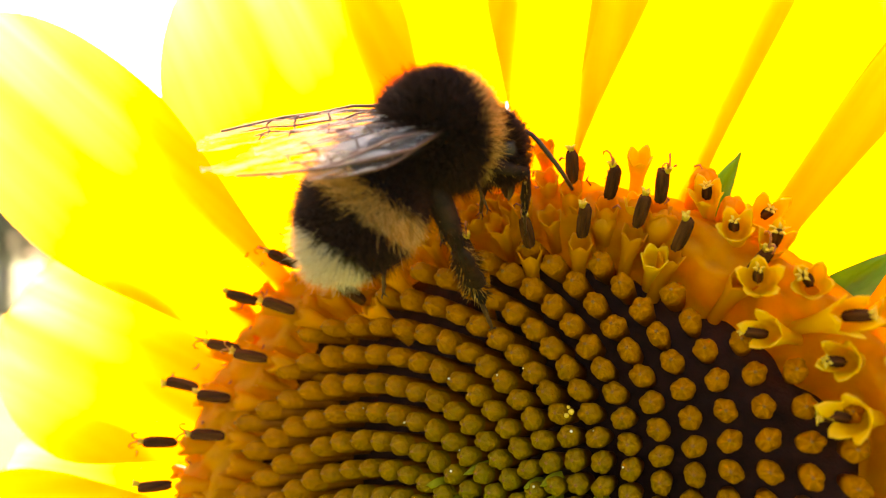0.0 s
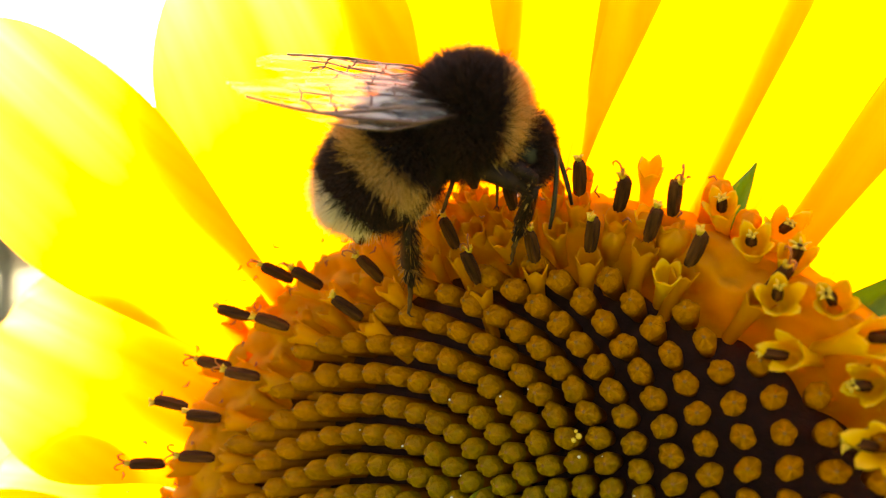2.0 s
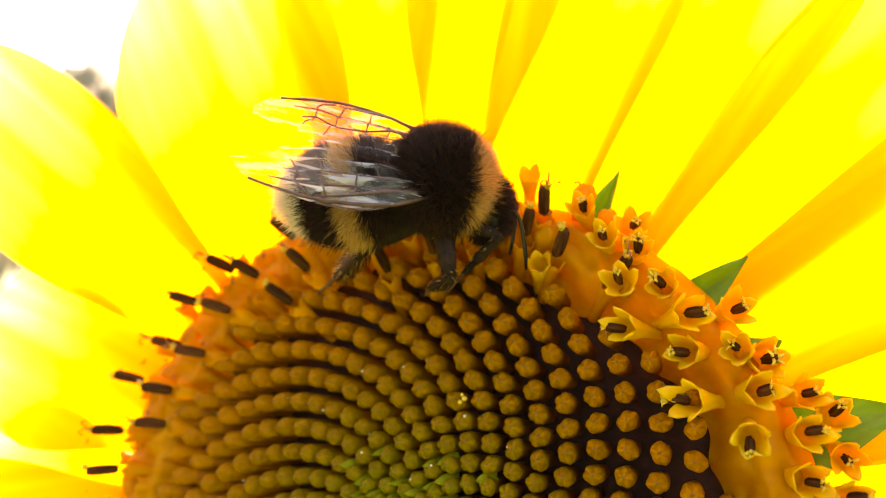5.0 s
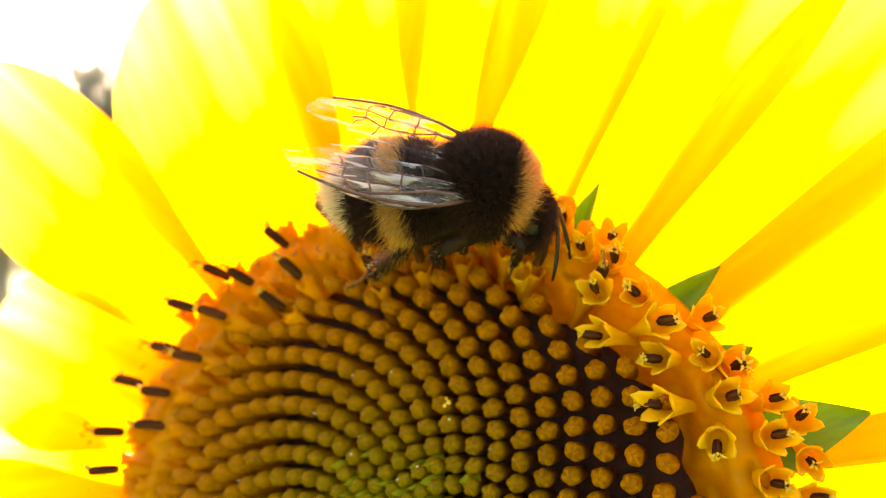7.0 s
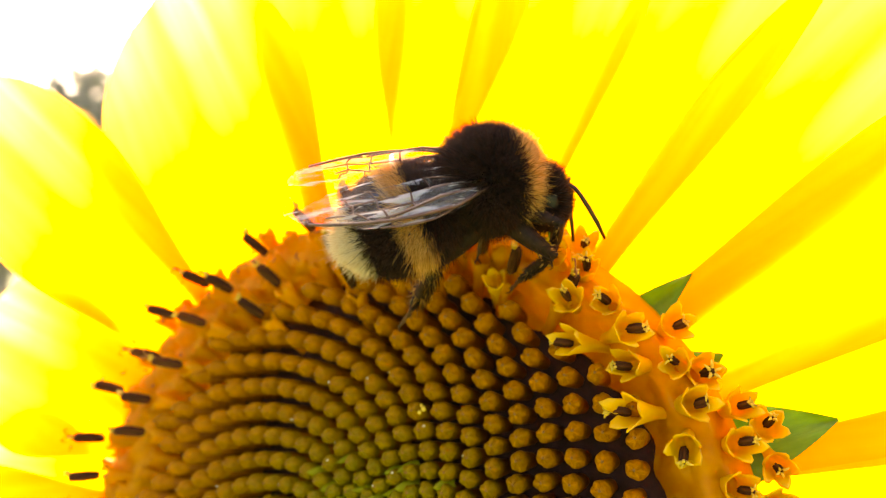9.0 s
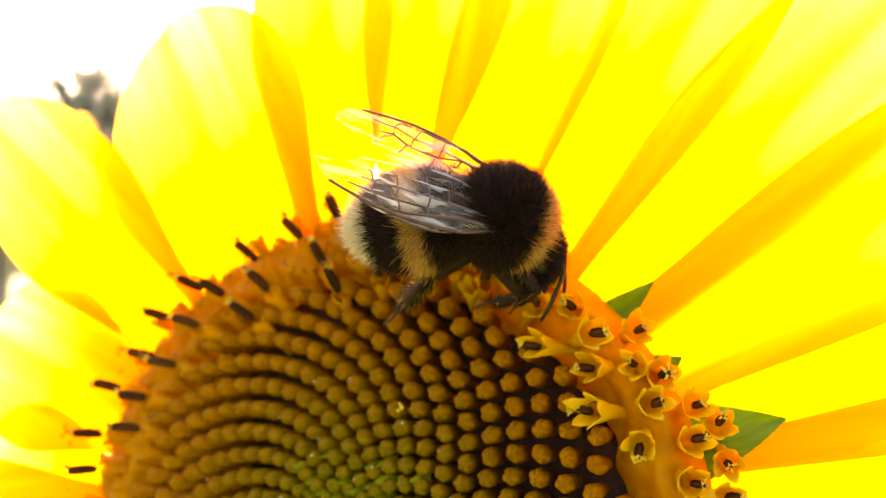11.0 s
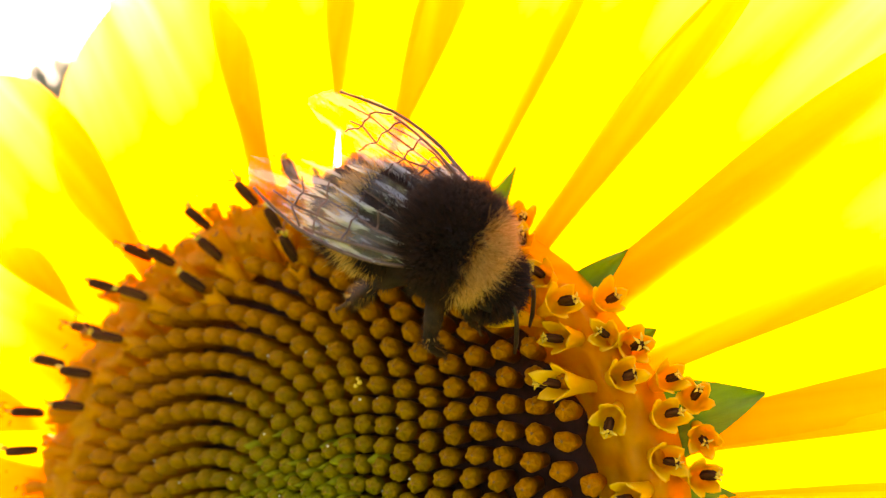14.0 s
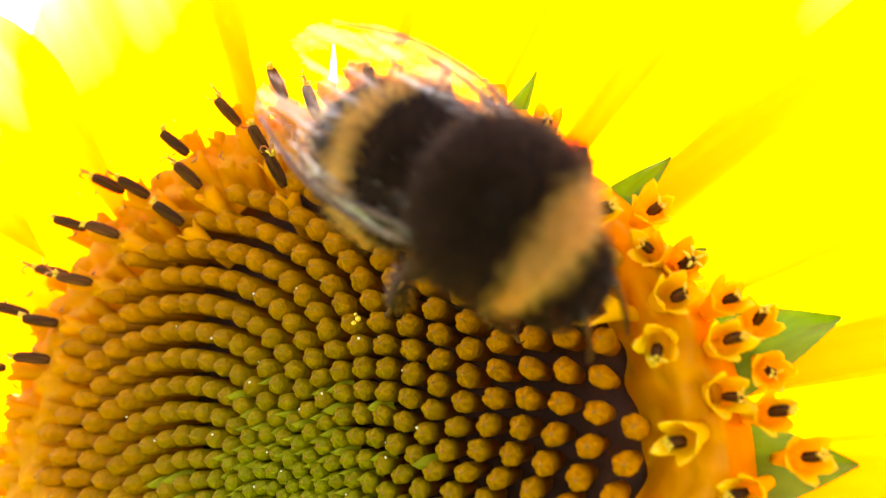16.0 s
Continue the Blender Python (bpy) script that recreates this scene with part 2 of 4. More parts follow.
# ---- building helpers ----
def mesh_of(name, bm, *materials, smooth=True):
    data = bpy.data.meshes.new(name)
    bm.normal_update()
    bm.to_mesh(data)
    bm.free()
    for m in materials:
        data.materials.append(m)
    if smooth:
        data.polygons.foreach_set("use_smooth", [True] * len(data.polygons))
    return data


def part(name, bm, material, parent, label="", at=None):
    """Links a bmesh, or mesh data, as one mesh object under a thing or a part."""
    materials = material if isinstance(material, tuple) else (material,)
    data = bm if isinstance(bm, bpy.types.Mesh) else mesh_of(name, bm, *materials)
    ob = new(name, data)
    ob.parent = parent
    if at is not None:
        ob.matrix_basis = at
    return tagged(ob, label)


def rings(bm, loops, cap_start=True, cap_end=True, index=0):
    """Joins closed loops of points, each of the same count, into a skin."""
    made = [[bm.verts.new(p) for p in loop] for loop in loops]
    count = len(made[0])
    for a, b in zip(made, made[1:]):
        for k in range(count):
            face = bm.faces.new((a[k], a[(k + 1) % count], b[(k + 1) % count], b[k]))
            face.material_index = index
    if cap_start:
        bm.faces.new(made[0][::-1]).material_index = index
    if cap_end:
        bm.faces.new(made[-1]).material_index = index
    return made


def tube(bm, points, radii, sides=8, index=0, flat=1.0):
    """A tapering tube along points; flat squeezes it sideways."""
    points = [Vector(p) for p in points]
    loops, side = [], None
    for k, p in enumerate(points):
        way = (points[min(k + 1, len(points) - 1)] - points[max(k - 1, 0)]).normalized()
        if side is None:
            side = way.orthogonal().normalized()
        side = (side - way * side.dot(way)).normalized()
        other = way.cross(side)
        loops.append([p + (side * math.cos(a) + other * math.sin(a) * flat) * radii[k] for a in (2 * math.pi * j / sides for j in range(sides))])
    return rings(bm, loops, index=index)


def ball(bm, centre, radii, turns=16, levels=10, index=0, shape=None):
    """An egg whose long axis is x; shape(u) scales the cross-section at u in -1..1 along that axis."""
    loops = []
    for k in range(levels + 1):
        a = math.pi * (0.03 + 0.94 * k / levels)
        u, w = -math.cos(a), math.sin(a)
        w *= shape(u) if shape else 1
        loops.append([Vector((centre[0] + radii[0] * u, centre[1] + radii[1] * w * math.cos(b), centre[2] + radii[2] * w * math.sin(b)))
                      for b in (2 * math.pi * j / turns for j in range(turns))])
    return rings(bm, loops, index=index)


def mm(*values):
    return Vector(values) * MM


# ---- ground and distance ----
def build_ground():
    bm = bmesh.new()
    cells = [-400, -120, -40, -15, -5, 0, 5, 15, 40, 120, 400, 1500]
    grid = [[bm.verts.new((x, y, 0.0)) for x in [-1500] + cells] for y in [-1500] + cells]
    for a, b in zip(grid, grid[1:]):
        for k in range(len(a) - 1):
            bm.faces.new((a[k], a[k + 1], b[k + 1], b[k]))
    tagged(new("ground", mesh_of("ground", bm, GRASS)), "rough green grass of the garden", "ground", kind="structure")


def build_tree(x, y, height, spread, seed, label, clumps=900):
    r = random.Random(seed)
    tree = tagged(new("tree"), label, "tree", "garden trees")
    tree.matrix_basis = pose(x, y, 0)
    bm = bmesh.new()
    tube(bm, [(0, 0, -0.05), (0.05, 0, height * 0.2), (-0.03, 0.05, height * 0.5), (0.04, 0, height * 0.9)], [height * 0.04, height * 0.03, height * 0.02, height * 0.005], 10)
    for k in range(9):
        a, z = r.uniform(0, 6.28), height * r.uniform(0.2, 0.65)
        out = spread * r.uniform(0.5, 0.9)
        tube(bm, [(0, 0, z), (out * 0.5 * math.cos(a), out * 0.5 * math.sin(a), z + height * 0.1), (out * math.cos(a), out * math.sin(a), z + height * 0.22)], [height * 0.014, height * 0.009, height * 0.003], 6)
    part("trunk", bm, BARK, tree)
    points, faces = [], []
    for k in range(clumps):
        a, u, q = r.uniform(0, 6.28), r.uniform(-1, 1), r.random() ** 0.4
        lump = 1 + 0.25 * math.sin(3 * a + seed) * math.cos(2.3 * u * 3)
        c = Vector((spread * q * lump * math.sqrt(1 - u * u) * math.cos(a), spread * q * lump * math.sqrt(1 - u * u) * math.sin(a), height * (0.6 + 0.4 * u * q)))
        for _ in range(5):
            p = c + Vector((r.gauss(0, 1), r.gauss(0, 1), r.gauss(0, 1))) * spread * 0.06
            s = height * r.uniform(0.012, 0.022)
            e = Euler((r.uniform(0, 6), r.uniform(0, 6), r.uniform(0, 6))).to_matrix()
            n = len(points)
            points += [p + e @ Vector(v) * s for v in ((-1.3, 0, 0), (0, -0.7, 0.15), (1.3, 0, 0), (0, 0.7, 0.15))]
            faces.append((n, n + 1, n + 2, n + 3))
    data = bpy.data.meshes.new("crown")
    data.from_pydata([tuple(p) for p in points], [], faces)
    data.materials.append(HAZED_LEAVES)
    tagged(part("crown", data, HAZED_LEAVES, tree), kind="stuff")


# ---- the sunflower's pieces ----
def petal_mesh(length, width, seed, twist=0.0, cup=1.0, lift=0.0, claw=0.1):
    """A ray floret in millimetres along x from its claw: narrow base, broad blade with lengthwise ridges, pointed tip."""
    r = random.Random(seed)
    bm = bmesh.new()
    long, wide = 34, 18
    phase, bend = r.uniform(0, 6.28), r.uniform(-1.5, 1.5)
    rows = []
    for i in range(long + 1):
        s = i / long
        rise = min(1.0, s / 0.55)
        w = width * (claw + (1 - claw) * rise * rise * (3 - 2 * rise))
        if s > 0.5:
            w *= max(0.0, 1 - ((s - 0.5) / 0.5) ** 2.6) ** 0.62
        w = max(w, 0.12)
        row = []
        for j in range(wide + 1):
            v = 2 * j / wide - 1
            ridge = 0.28 * math.cos(v * 9.4 + phase) * (1 - 0.5 * s) + 0.12 * math.cos(v * 23 + phase * 2)
            wave = 0.5 * math.sin(5 * s + phase + 2.2 * v) * s * abs(v)
            z = lift * s * s * length + cup * 1.6 * (v * v - 0.3) * (w / width) * (1 - 0.4 * s) + ridge * min(1, w / 3) + wave + twist * v * s * 2
            row.append(bm.verts.new(mm(s * length, v * w + bend * math.sin(3.1 * s), z)))
        rows.append(row)
    for a, b in zip(rows, rows[1:]):
        for j in range(wide):
            bm.faces.new((a[j], a[j + 1], b[j + 1], b[j]))
    return mesh_of("petal", bm, PETAL)


def bract_mesh(length, width, seed):
    r = random.Random(seed)
    bm = bmesh.new()
    rows = []
    for i in range(15):
        s = i / 14
        w = width * (1 - s) ** 0.9 * (0.85 + 0.35 * s)
        rows.append([bm.verts.new(mm(s * length, v * max(w, 0.1), 0.9 * v * v * (1 - s) - 0.35 * (abs(v) < 0.1) + 2.0 * s * s + 0.2 * math.sin(7 * s + v * 3 + seed))) for v in (-1, -0.66, -0.33, 0, 0.33, 0.66, 1)])
    for a, b in zip(rows, rows[1:]):
        for j in range(6):
            bm.faces.new((a[j], a[j + 1], b[j + 1], b[j]))
    return mesh_of("bract", bm, BRACT)


def bud_mesh(seed, height=5.6, radius=0.98, skins=None):
    """An unopened disc floret: a five-sided barrel crowned by five folded lobes that meet in a small raised point."""
    r = random.Random(seed)
    bm = bmesh.new()
    loops = []
    squash, turn, jag = r.uniform(0.92, 1.08), r.uniform(0, 6.28), [r.uniform(0.75, 1.3) for _ in range(5)]
    for z, w, five in ((0.0, 0.74, 0), (0.40, 0.88, 0.01), (0.62, 0.97, 0.02), (0.76, 1.0, 0.05), (0.84, 0.98, 0.09), (0.905, 0.86, 0.13), (0.95, 0.64, 0.16), (0.98, 0.38, 0.16), (1.0, 0.18, 0.06)):
        loop = []
        for k in range(20):
            a = 2 * math.pi * k / 20
            crest = abs(math.sin(2.5 * a)) ** 0.7
            lobe = 1 + five * jag[k // 4] * (1.5 * crest - 1)
            lower = 0.04 * height * five * 3.4 * (1 - crest)
            q = radius * w * lobe * (1 + 0.05 * math.cos(2 * a + turn))
            loop.append(mm(q * math.cos(a) * squash + r.gauss(0, 0.014), q * math.sin(a) / squash + r.gauss(0, 0.014), height * z - lower + r.gauss(0, 0.01)))
        loops.append(loop)
    rings(bm, loops, cap_start=False)
    for face in bm.faces:
        if face.calc_center_median().z < 0.66 * height * MM:
            face.material_index = 2
    x, y = r.uniform(-0.08, 0.08), r.uniform(-0.08, 0.08)
    rings(bm, [[mm(x + 0.13 * w * math.cos(a), y + 0.13 * w * math.sin(a), height * 0.99 + z) for a in (2 * math.pi * k / 5 for k in range(5))] for z, w in ((-0.06, 1.7), (0.08, 1.1), (0.20, 0.4))], cap_start=False, index=1)
    return mesh_of("disc_bud", bm, *(skins or (BUD, TIP, BUD_SIDE)))


def disc_top(x, y):
    """Height of the bud tips: a shallow saucer that rises towards its right rim."""
    return -3.7 - 0.5 * min(1.0, math.hypot(x, y) / 20) + 0.0065 * max(0.0, x - 8) ** 2


def corolla_mesh(seed, height=6.5, mouth=1.28, opening=1.1, lobe_size=1.0, skin=None):
    """An open disc floret: a tube that flares into a cup with five pointed, slightly rolled lobes; it has an inner and an outer skin."""
    r = random.Random(seed)
    bm = bmesh.new()
    count = 20
    lobes = [lobe_size * r.uniform(0.75, 1.15) for _ in range(5)]

    def loop(z, w, point, inset):
        points = []
        for k in range(count):
            a = 2 * math.pi * k / count
            peak = abs(math.cos(2.5 * a))
            lobe = lobes[int(((a + math.pi / 5) % (2 * math.pi)) / (2 * math.pi / 5)) % 5]
            up = point * lobe * (peak ** 1.4)
            out = w * (1 + (0.34 * opening * up / 1.2 if point else 0)) - inset
            points.append(mm(out * math.cos(a), out * math.sin(a), z + up))
        return points
    outer = [loop(0, 0.55, 0, 0), loop(height * 0.35, 0.62, 0, 0), loop(height * 0.55, 0.85 * mouth / 1.3, 0, 0), loop(height * 0.78, 0.92 * mouth, 0, 0), loop(height * 0.86, mouth * 0.98, 0.45, 0), loop(height * 0.9, mouth * 1.08, 1.35, 0)]
    inner = [loop(height * 0.89, mouth * 1.03, 1.22, 0.12), loop(height * 0.85, mouth * 0.92, 0.4, 0.14), loop(height * 0.76, 0.86 * mouth, 0, 0.16), loop(height * 0.58, 0.75 * mouth / 1.3, 0, 0.15)]
    rings(bm, outer + inner, cap_start=False, cap_end=True)
    return mesh_of("corolla", bm, skin or COROLLA)


def anther_mesh(seed, length=3.2, radius=0.5):
    """A dark five-ribbed anther tube; its tip is frayed and dusted."""
    r = random.Random(seed)
    bm = bmesh.new()
    loops = []
    for z, w in ((0, 0.55), (0.12, 0.86), (0.5, 1.0), (0.85, 0.92), (0.96, 0.78), (1.0, 0.45)):
        loops.append([mm(radius * w * (1 + 0.24 * math.cos(5 * a)) * math.cos(a) + 0.12 * math.sin(2 * z + seed), radius * w * (1 + 0.24 * math.cos(5 * a)) * math.sin(a), length * z + r.gauss(0, 0.04)) for a in (2 * math.pi * k / 20 for k in range(20))])
    rings(bm, loops)
    return mesh_of("anther_tube", bm, ANTHER)


def stigma_mesh(seed, height=0.7, spread=0.75, arms=5):
    """The yellow tip: short arms of anther tips and pollen."""
    r = random.Random(seed)
    bm = bmesh.new()
    for k in range(arms):
        a = 2 * math.pi * k / arms + r.uniform(-0.25, 0.25)
        out, up = spread * r.uniform(0.6, 1.1), height * r.uniform(0.5, 1.0)
        tube(bm, [mm(0.1 * math.cos(a), 0.1 * math.sin(a), -0.15), mm(out * 0.55 * math.cos(a), out * 0.55 * math.sin(a), up * 0.7), mm(out * math.cos(a), out * math.sin(a), up * 0.8)], [0.16 * MM, 0.15 * MM, 0.05 * MM], 5)
    return mesh_of("pollen_tip", bm, POLLEN)


def on_disc(angle, radius, height, lean, spin=0.0, size=1.0):
    """A pose in the flower's frame: at that place, its z leaning outwards by lean degrees."""
    a = radians(angle)
    out, up = Vector((math.cos(a), math.sin(a), 0)), Vector((0, 0, 1))
    z = up * math.cos(radians(lean)) + out * math.sin(radians(lean))
    y = Vector((-math.sin(a), math.cos(a), 0))
    x = y.cross(z)
    m = Matrix((x, y, z)).transposed().to_4x4() @ Matrix.Rotation(radians(spin), 4, "Z") @ Matrix.Scale(size, 4)
    m.translation = Vector((radius * math.cos(a), radius * math.sin(a), height)) * MM
    return m


# angle and reach of the florets that stand open: dark tubes that lean out, and cups
TUBES = [(126, 32.5), (136, 32.9), (145, 31.8), (154.5, 33.4), (164.3, 33.3), (171, 32.9), (121.7, 30.2), (132, 29.3), (142.5, 28.4),
         (153, 29.9), (160, 28.8), (111.6, 32.2), (110.2, 28), (117.7, 26.1), (100, 32.6), (95, 29.3), (91, 26.2), (91, 33.9), (85, 32.1),
         (75.6, 33.8), (62.5, 34), (64.2, 31.8), (80.4, 27.9), (71.8, 29.5), (69.6, 33.2), (57.7, 31.3), (47.3, 32.4)]
# open cups: angle, reach and height of the mouth, size, then way and tilt of the dark tube in it
CUPS = [(40.0, 28.6, -1.7, 1.0, 175, 62), (31.8, 31.2, -2.4, 0.98, 185, 40), (25.5, 29.4, -1.2, 1.05, 178, 75), (18.1, 32.3, -0.7, 1.0, 262, 30), (23.0, 34.3, -2.6, 1.05, 8, 60),
        (45.5, 31.0, -2.2, 1.0, 95, 14), (35.6, 33.0, -1.0, 1.1, 5, 50), (41.0, 33.2, -2.5, 0.95, 150, 20), (28.7, 34.5, -2.9, 0.9, 140, 20), (26.3, 36.0, -4.6, 1.15, 0, 30),
        (16.6, 36.2, -3.4, 1.0, 15, 45), (17.7, 38.6, -5.4, 0.95, 60, 25), (20.8, 37.3, -4.6, 1.0, 20, 50), (13.0, 38.3, -5.2, 0.95, 300, 20), (11.4, 35.1, -3.6, 1.0, 350, 50),
        (8.9, 37.5, -3.6, 1.0, 10, 40), (7.5, 32.0, -2.0, 1.0, 200, 45), (4.6, 39.0, -5.0, 1.0, 20, 30), (1.5, 35.3, -3.4, 1.0, 190, 35), (-3.0, 32.5, -2.4, 1.0, 200, 40),
        (-6.0, 36.5, -4.0, 1.0, 10, 35), (-11.0, 32.5, -2.6, 1.0, 190, 35), (-14.0, 36.0, -4.0, 1.0, 15, 30), (33.3, 36.2, -4.4, 1.0, 15, 45), (47.5, 34.0, -3.6, 0.95, 60, 25),
        (52.0, 33.2, -3.0, 0.95, 100, 20), (50.5, 35.5, -5.0, 1.0, 40, 30), (57.5, 34.5, -4.0, 0.95, 90, 25)]
# angle, reach of the tip, half width, height of the claw, cup, lift
PETALS = [(178, 60, 10.5, -8.6, 1.0, 0.0), (159, 62, 11.5, -8.0, 1.2, 0.0), (137.4, 79.3, 10.4, -7.2, 0.8, 0.0), (114.4, 74, 15.4, -7.5, 1.0, 0.0),
          (96, 88, 10.2, -9.2, 1.0, 0.0), (82, 88, 10.0, -8.2, 1.2, 0.0), (68.5, 86, 9.2, -9.4, 1.0, 0.0), (55.5, 90, 8.8, -8.4, 1.0, 0.0), (43, 88, 8.5, -9.8, 1.0, 0.0),
          (30.5, 90, 8.5, -8.2, 1.3, 0.02), (19, 86, 8.0, -9.4, 1.0, 0.0), (8, 88, 8.6, -8.2, 1.2, 0.0), (-3.5, 86, 9.0, -9.0, 1.0, 0.0)]
PETALS += [(-17 - 15.5 * k, 74 + 6 * (k % 3), 11.5 + 1.2 * (k % 2), -7.8 - 0.9 * (k % 3), 1.0, 0.0) for k in range(11)]
BACK_PETALS = [(149, 57, 5), (-9, 84, 4.4)]
BACK_PETALS += [(-10 - 16 * k, 76 + 5 * (k % 2), 10.5) for k in range(10)]


def build_sunflower():
    flower = tagged(new("sunflower"), "large yellow sunflower in full bloom on a green stem", "flower")
    flower.matrix_basis = HEAD_POSE
    r = random.Random(11)
    # the fleshy disc, with a shallow rim
    bm = bmesh.new()
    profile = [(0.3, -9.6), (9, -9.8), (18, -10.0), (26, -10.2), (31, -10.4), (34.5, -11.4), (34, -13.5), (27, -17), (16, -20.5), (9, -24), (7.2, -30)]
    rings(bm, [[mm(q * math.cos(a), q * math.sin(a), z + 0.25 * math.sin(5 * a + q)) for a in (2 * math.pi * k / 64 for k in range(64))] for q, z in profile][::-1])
    part("receptacle", bm, RECEPTACLE, flower, "fleshy flower base, coloured dark like the shade between the florets")
    # the stem runs back and down to the ground
    bm = bmesh.new()
    inverse = HEAD_POSE.inverted()
    top = HEAD_POSE @ mm(0, 0, -27)
    back = HEAD_POSE @ mm(0, 0, -70)
    way = [top, back, back + Vector((0.035, 0.05, -0.06)), back + Vector((0.05, 0.085, -0.22)), back + Vector((0.045, 0.11, -0.7)), Vector((back.x + 0.04, back.y + 0.12, -0.03))]
    tube(bm, [inverse @ p for p in way], [0.0085, 0.0095, 0.011, 0.012, 0.014, 0.019], 14)
    part("stem", bm, STEM, flower, "thick green stem")
    # ray florets
    kinds = {}
    for k, (angle, reach, width, height, cup, lift) in enumerate(PETALS):
        data = petal_mesh(reach - 29, width, 100 + k, r.uniform(-0.4, 0.4), cup, lift, {96: 0.42, 82: 0.22, 114.4: 0.62}.get(angle, 0.58 if angle < 112 else 0.45))
        m = on_disc(angle, 29, height - (3.2 if -20 < angle < 62 else 0), 0) @ Matrix.Rotation(radians(r.uniform(-4, 4)), 4, "X")
        made = part("petal", data, PETAL, flower, at=m)
        kinds[angle] = made
    for k, (angle, reach, width) in enumerate(BACK_PETALS):
        data = petal_mesh(reach - 30, width, 300 + k, 0.0, 0.8, -0.01, 0.5)
        part("petal", data, PETAL, flower, at=on_disc(angle, 30, -15.2 - 0.5 * (k % 3), 0) @ Matrix.Rotation(radians(r.uniform(-5, 5)), 4, "X"))
    # green bracts behind: those that show between the petals, then the rest
    for angle, reach, width, height in ((57.6, 39.8, 2.2, -10.2), (38.0, 40.3, 2.9, -10.0), (27.5, 38.2, 4.0, -10.6), (16.2, 44.0, 5.6, -10.5), (3.5, 42.5, 5.4, -10.8), (-9, 44, 5.0, -11.0)):
        part("bract", bract_mesh(reach - 31, width, int(angle)), BRACT, flower, at=on_disc(angle, 31, height, 0))
    shapes = [bract_mesh(16.5, 5.0, k) for k in range(3)]
    for k in range(12):
        part("bract", shapes[k % 3], BRACT, flower, at=on_disc(185 + 14 * k + r.uniform(-1, 1), 31, -12.2 - 0.3 * (k % 2), 0))
    # disc florets along the spiral
    buds = [bud_mesh(k) for k in range(5)]
    cups = [corolla_mesh(20 + k, 6.7, 1.22 + 0.04 * (k % 3), 0.75 + 0.1 * (k % 3), 1.15) for k in range(6)]
    closed = [bud_mesh(90 + k, 5.6, 1.25, (BED, BED, BED)) for k in range(3)]
    small_cups = [corolla_mesh(40 + k, 5.6, 1.0, 0.5, 0.62) for k in range(4)]
    rim_cups = [corolla_mesh(44 + k, 5.7, 1.0, 0.42, 0.55, BED) for k in range(4)]
    tubes = [anther_mesh(60 + k) for k in range(3)]
    short_tubes = [anther_mesh(70 + k, 2.3, 0.42) for k in range(5)]
    tips = [stigma_mesh(80 + k, 0.8, 0.6 + 0.1 * k, 4 + k % 3) for k in range(5)]
    placed = []
    for k, (angle, reach) in enumerate(TUBES):
        lean = 42 + r.uniform(-5, 5)
        side = 24 * max(0.0, 1 - abs(angle - 132) / 42)
        lean += 0.5 * side
        drop = 9.8 * math.sin(radians(lean)) * 0.82
        x, y = reach * math.cos(radians(angle)) - drop * math.cos(radians(angle + side)), reach * math.sin(radians(angle)) - drop * math.sin(radians(angle + side))
        at = on_disc(angle + side, 0, 0, lean, r.uniform(0, 72), 0.95)
        at.translation = mm(x, y, -8.6 + 0.06 * side)
        base_r = math.hypot(x, y)
        floret = part("disc_floret", rim_cups[k % 4], BED, flower, "orange floret with a dark anther tube", at)
        anther = part("anther_tube", tubes[k % 3], ANTHER, floret, "dark brown anther tube", Matrix.Translation(mm(0, 0, 6.1)) @ Matrix.Rotation(radians(r.uniform(-8, 8)), 4, "X"))
        tagged(part("pollen_tip", stigma_mesh(500 + k, 0.6, 0.5, 5), POLLEN, floret, at=Matrix.Translation(mm(0.1, 0, 9.35))), kind="stuff")
        if k % 2 == 0:
            for turn in (0.0, 2.6):
                bm = bmesh.new()
                turn += r.uniform(-0.5, 0.5)
                curl = [(0.05, 0.0), (0.12, 0.5), (0.4, 0.95), (0.8, 1.1), (1.05, 0.85), (0.95, 0.55)]
                tube(bm, [mm(u * math.cos(turn), u * math.sin(turn), 9.4 + v) for u, v in curl], [0.09 * MM, 0.09 * MM, 0.08 * MM, 0.08 * MM, 0.07 * MM, 0.04 * MM], 6)
                part("stigma", bm, STIGMA, floret, "curled orange-brown stigma")
        placed.append((radians(angle), base_r + 4))
    for k, (angle, reach, mouth, size, way, tilt) in enumerate(CUPS):
        nod = radians(min(26, 0.5 * tilt) + r.uniform(-4, 4))
        axis = Vector((math.sin(nod) * math.cos(radians(way)), math.sin(nod) * math.sin(radians(way)), math.cos(nod)))
        stands = Matrix.Translation(mm(reach * math.cos(radians(angle)), reach * math.sin(radians(angle)), mouth)) @ axis.to_track_quat("Z", "Y").to_matrix().to_4x4() @ Matrix.Rotation(r.uniform(0, 1.26), 4, "Z") @ Matrix.Diagonal((0.84 * size, 0.84 * size, size, 1)) @ Matrix.Translation(mm(0, 0, -6.2))
        floret = part("disc_floret", cups[k % 6], COROLLA, flower, "open orange star-shaped floret", stands)
        # the tube's way is given in the flower's frame
        aim_at = Vector((math.sin(radians(tilt)) * math.cos(radians(way)), math.sin(radians(tilt)) * math.sin(radians(way)), math.cos(radians(tilt))))
        local = (stands.to_3x3().inverted() @ aim_at).normalized()
        at = Matrix.Translation(mm(0, 0, 5.0) + local * (0.5 * MM)) @ local.to_track_quat("Z", "Y").to_matrix().to_4x4()
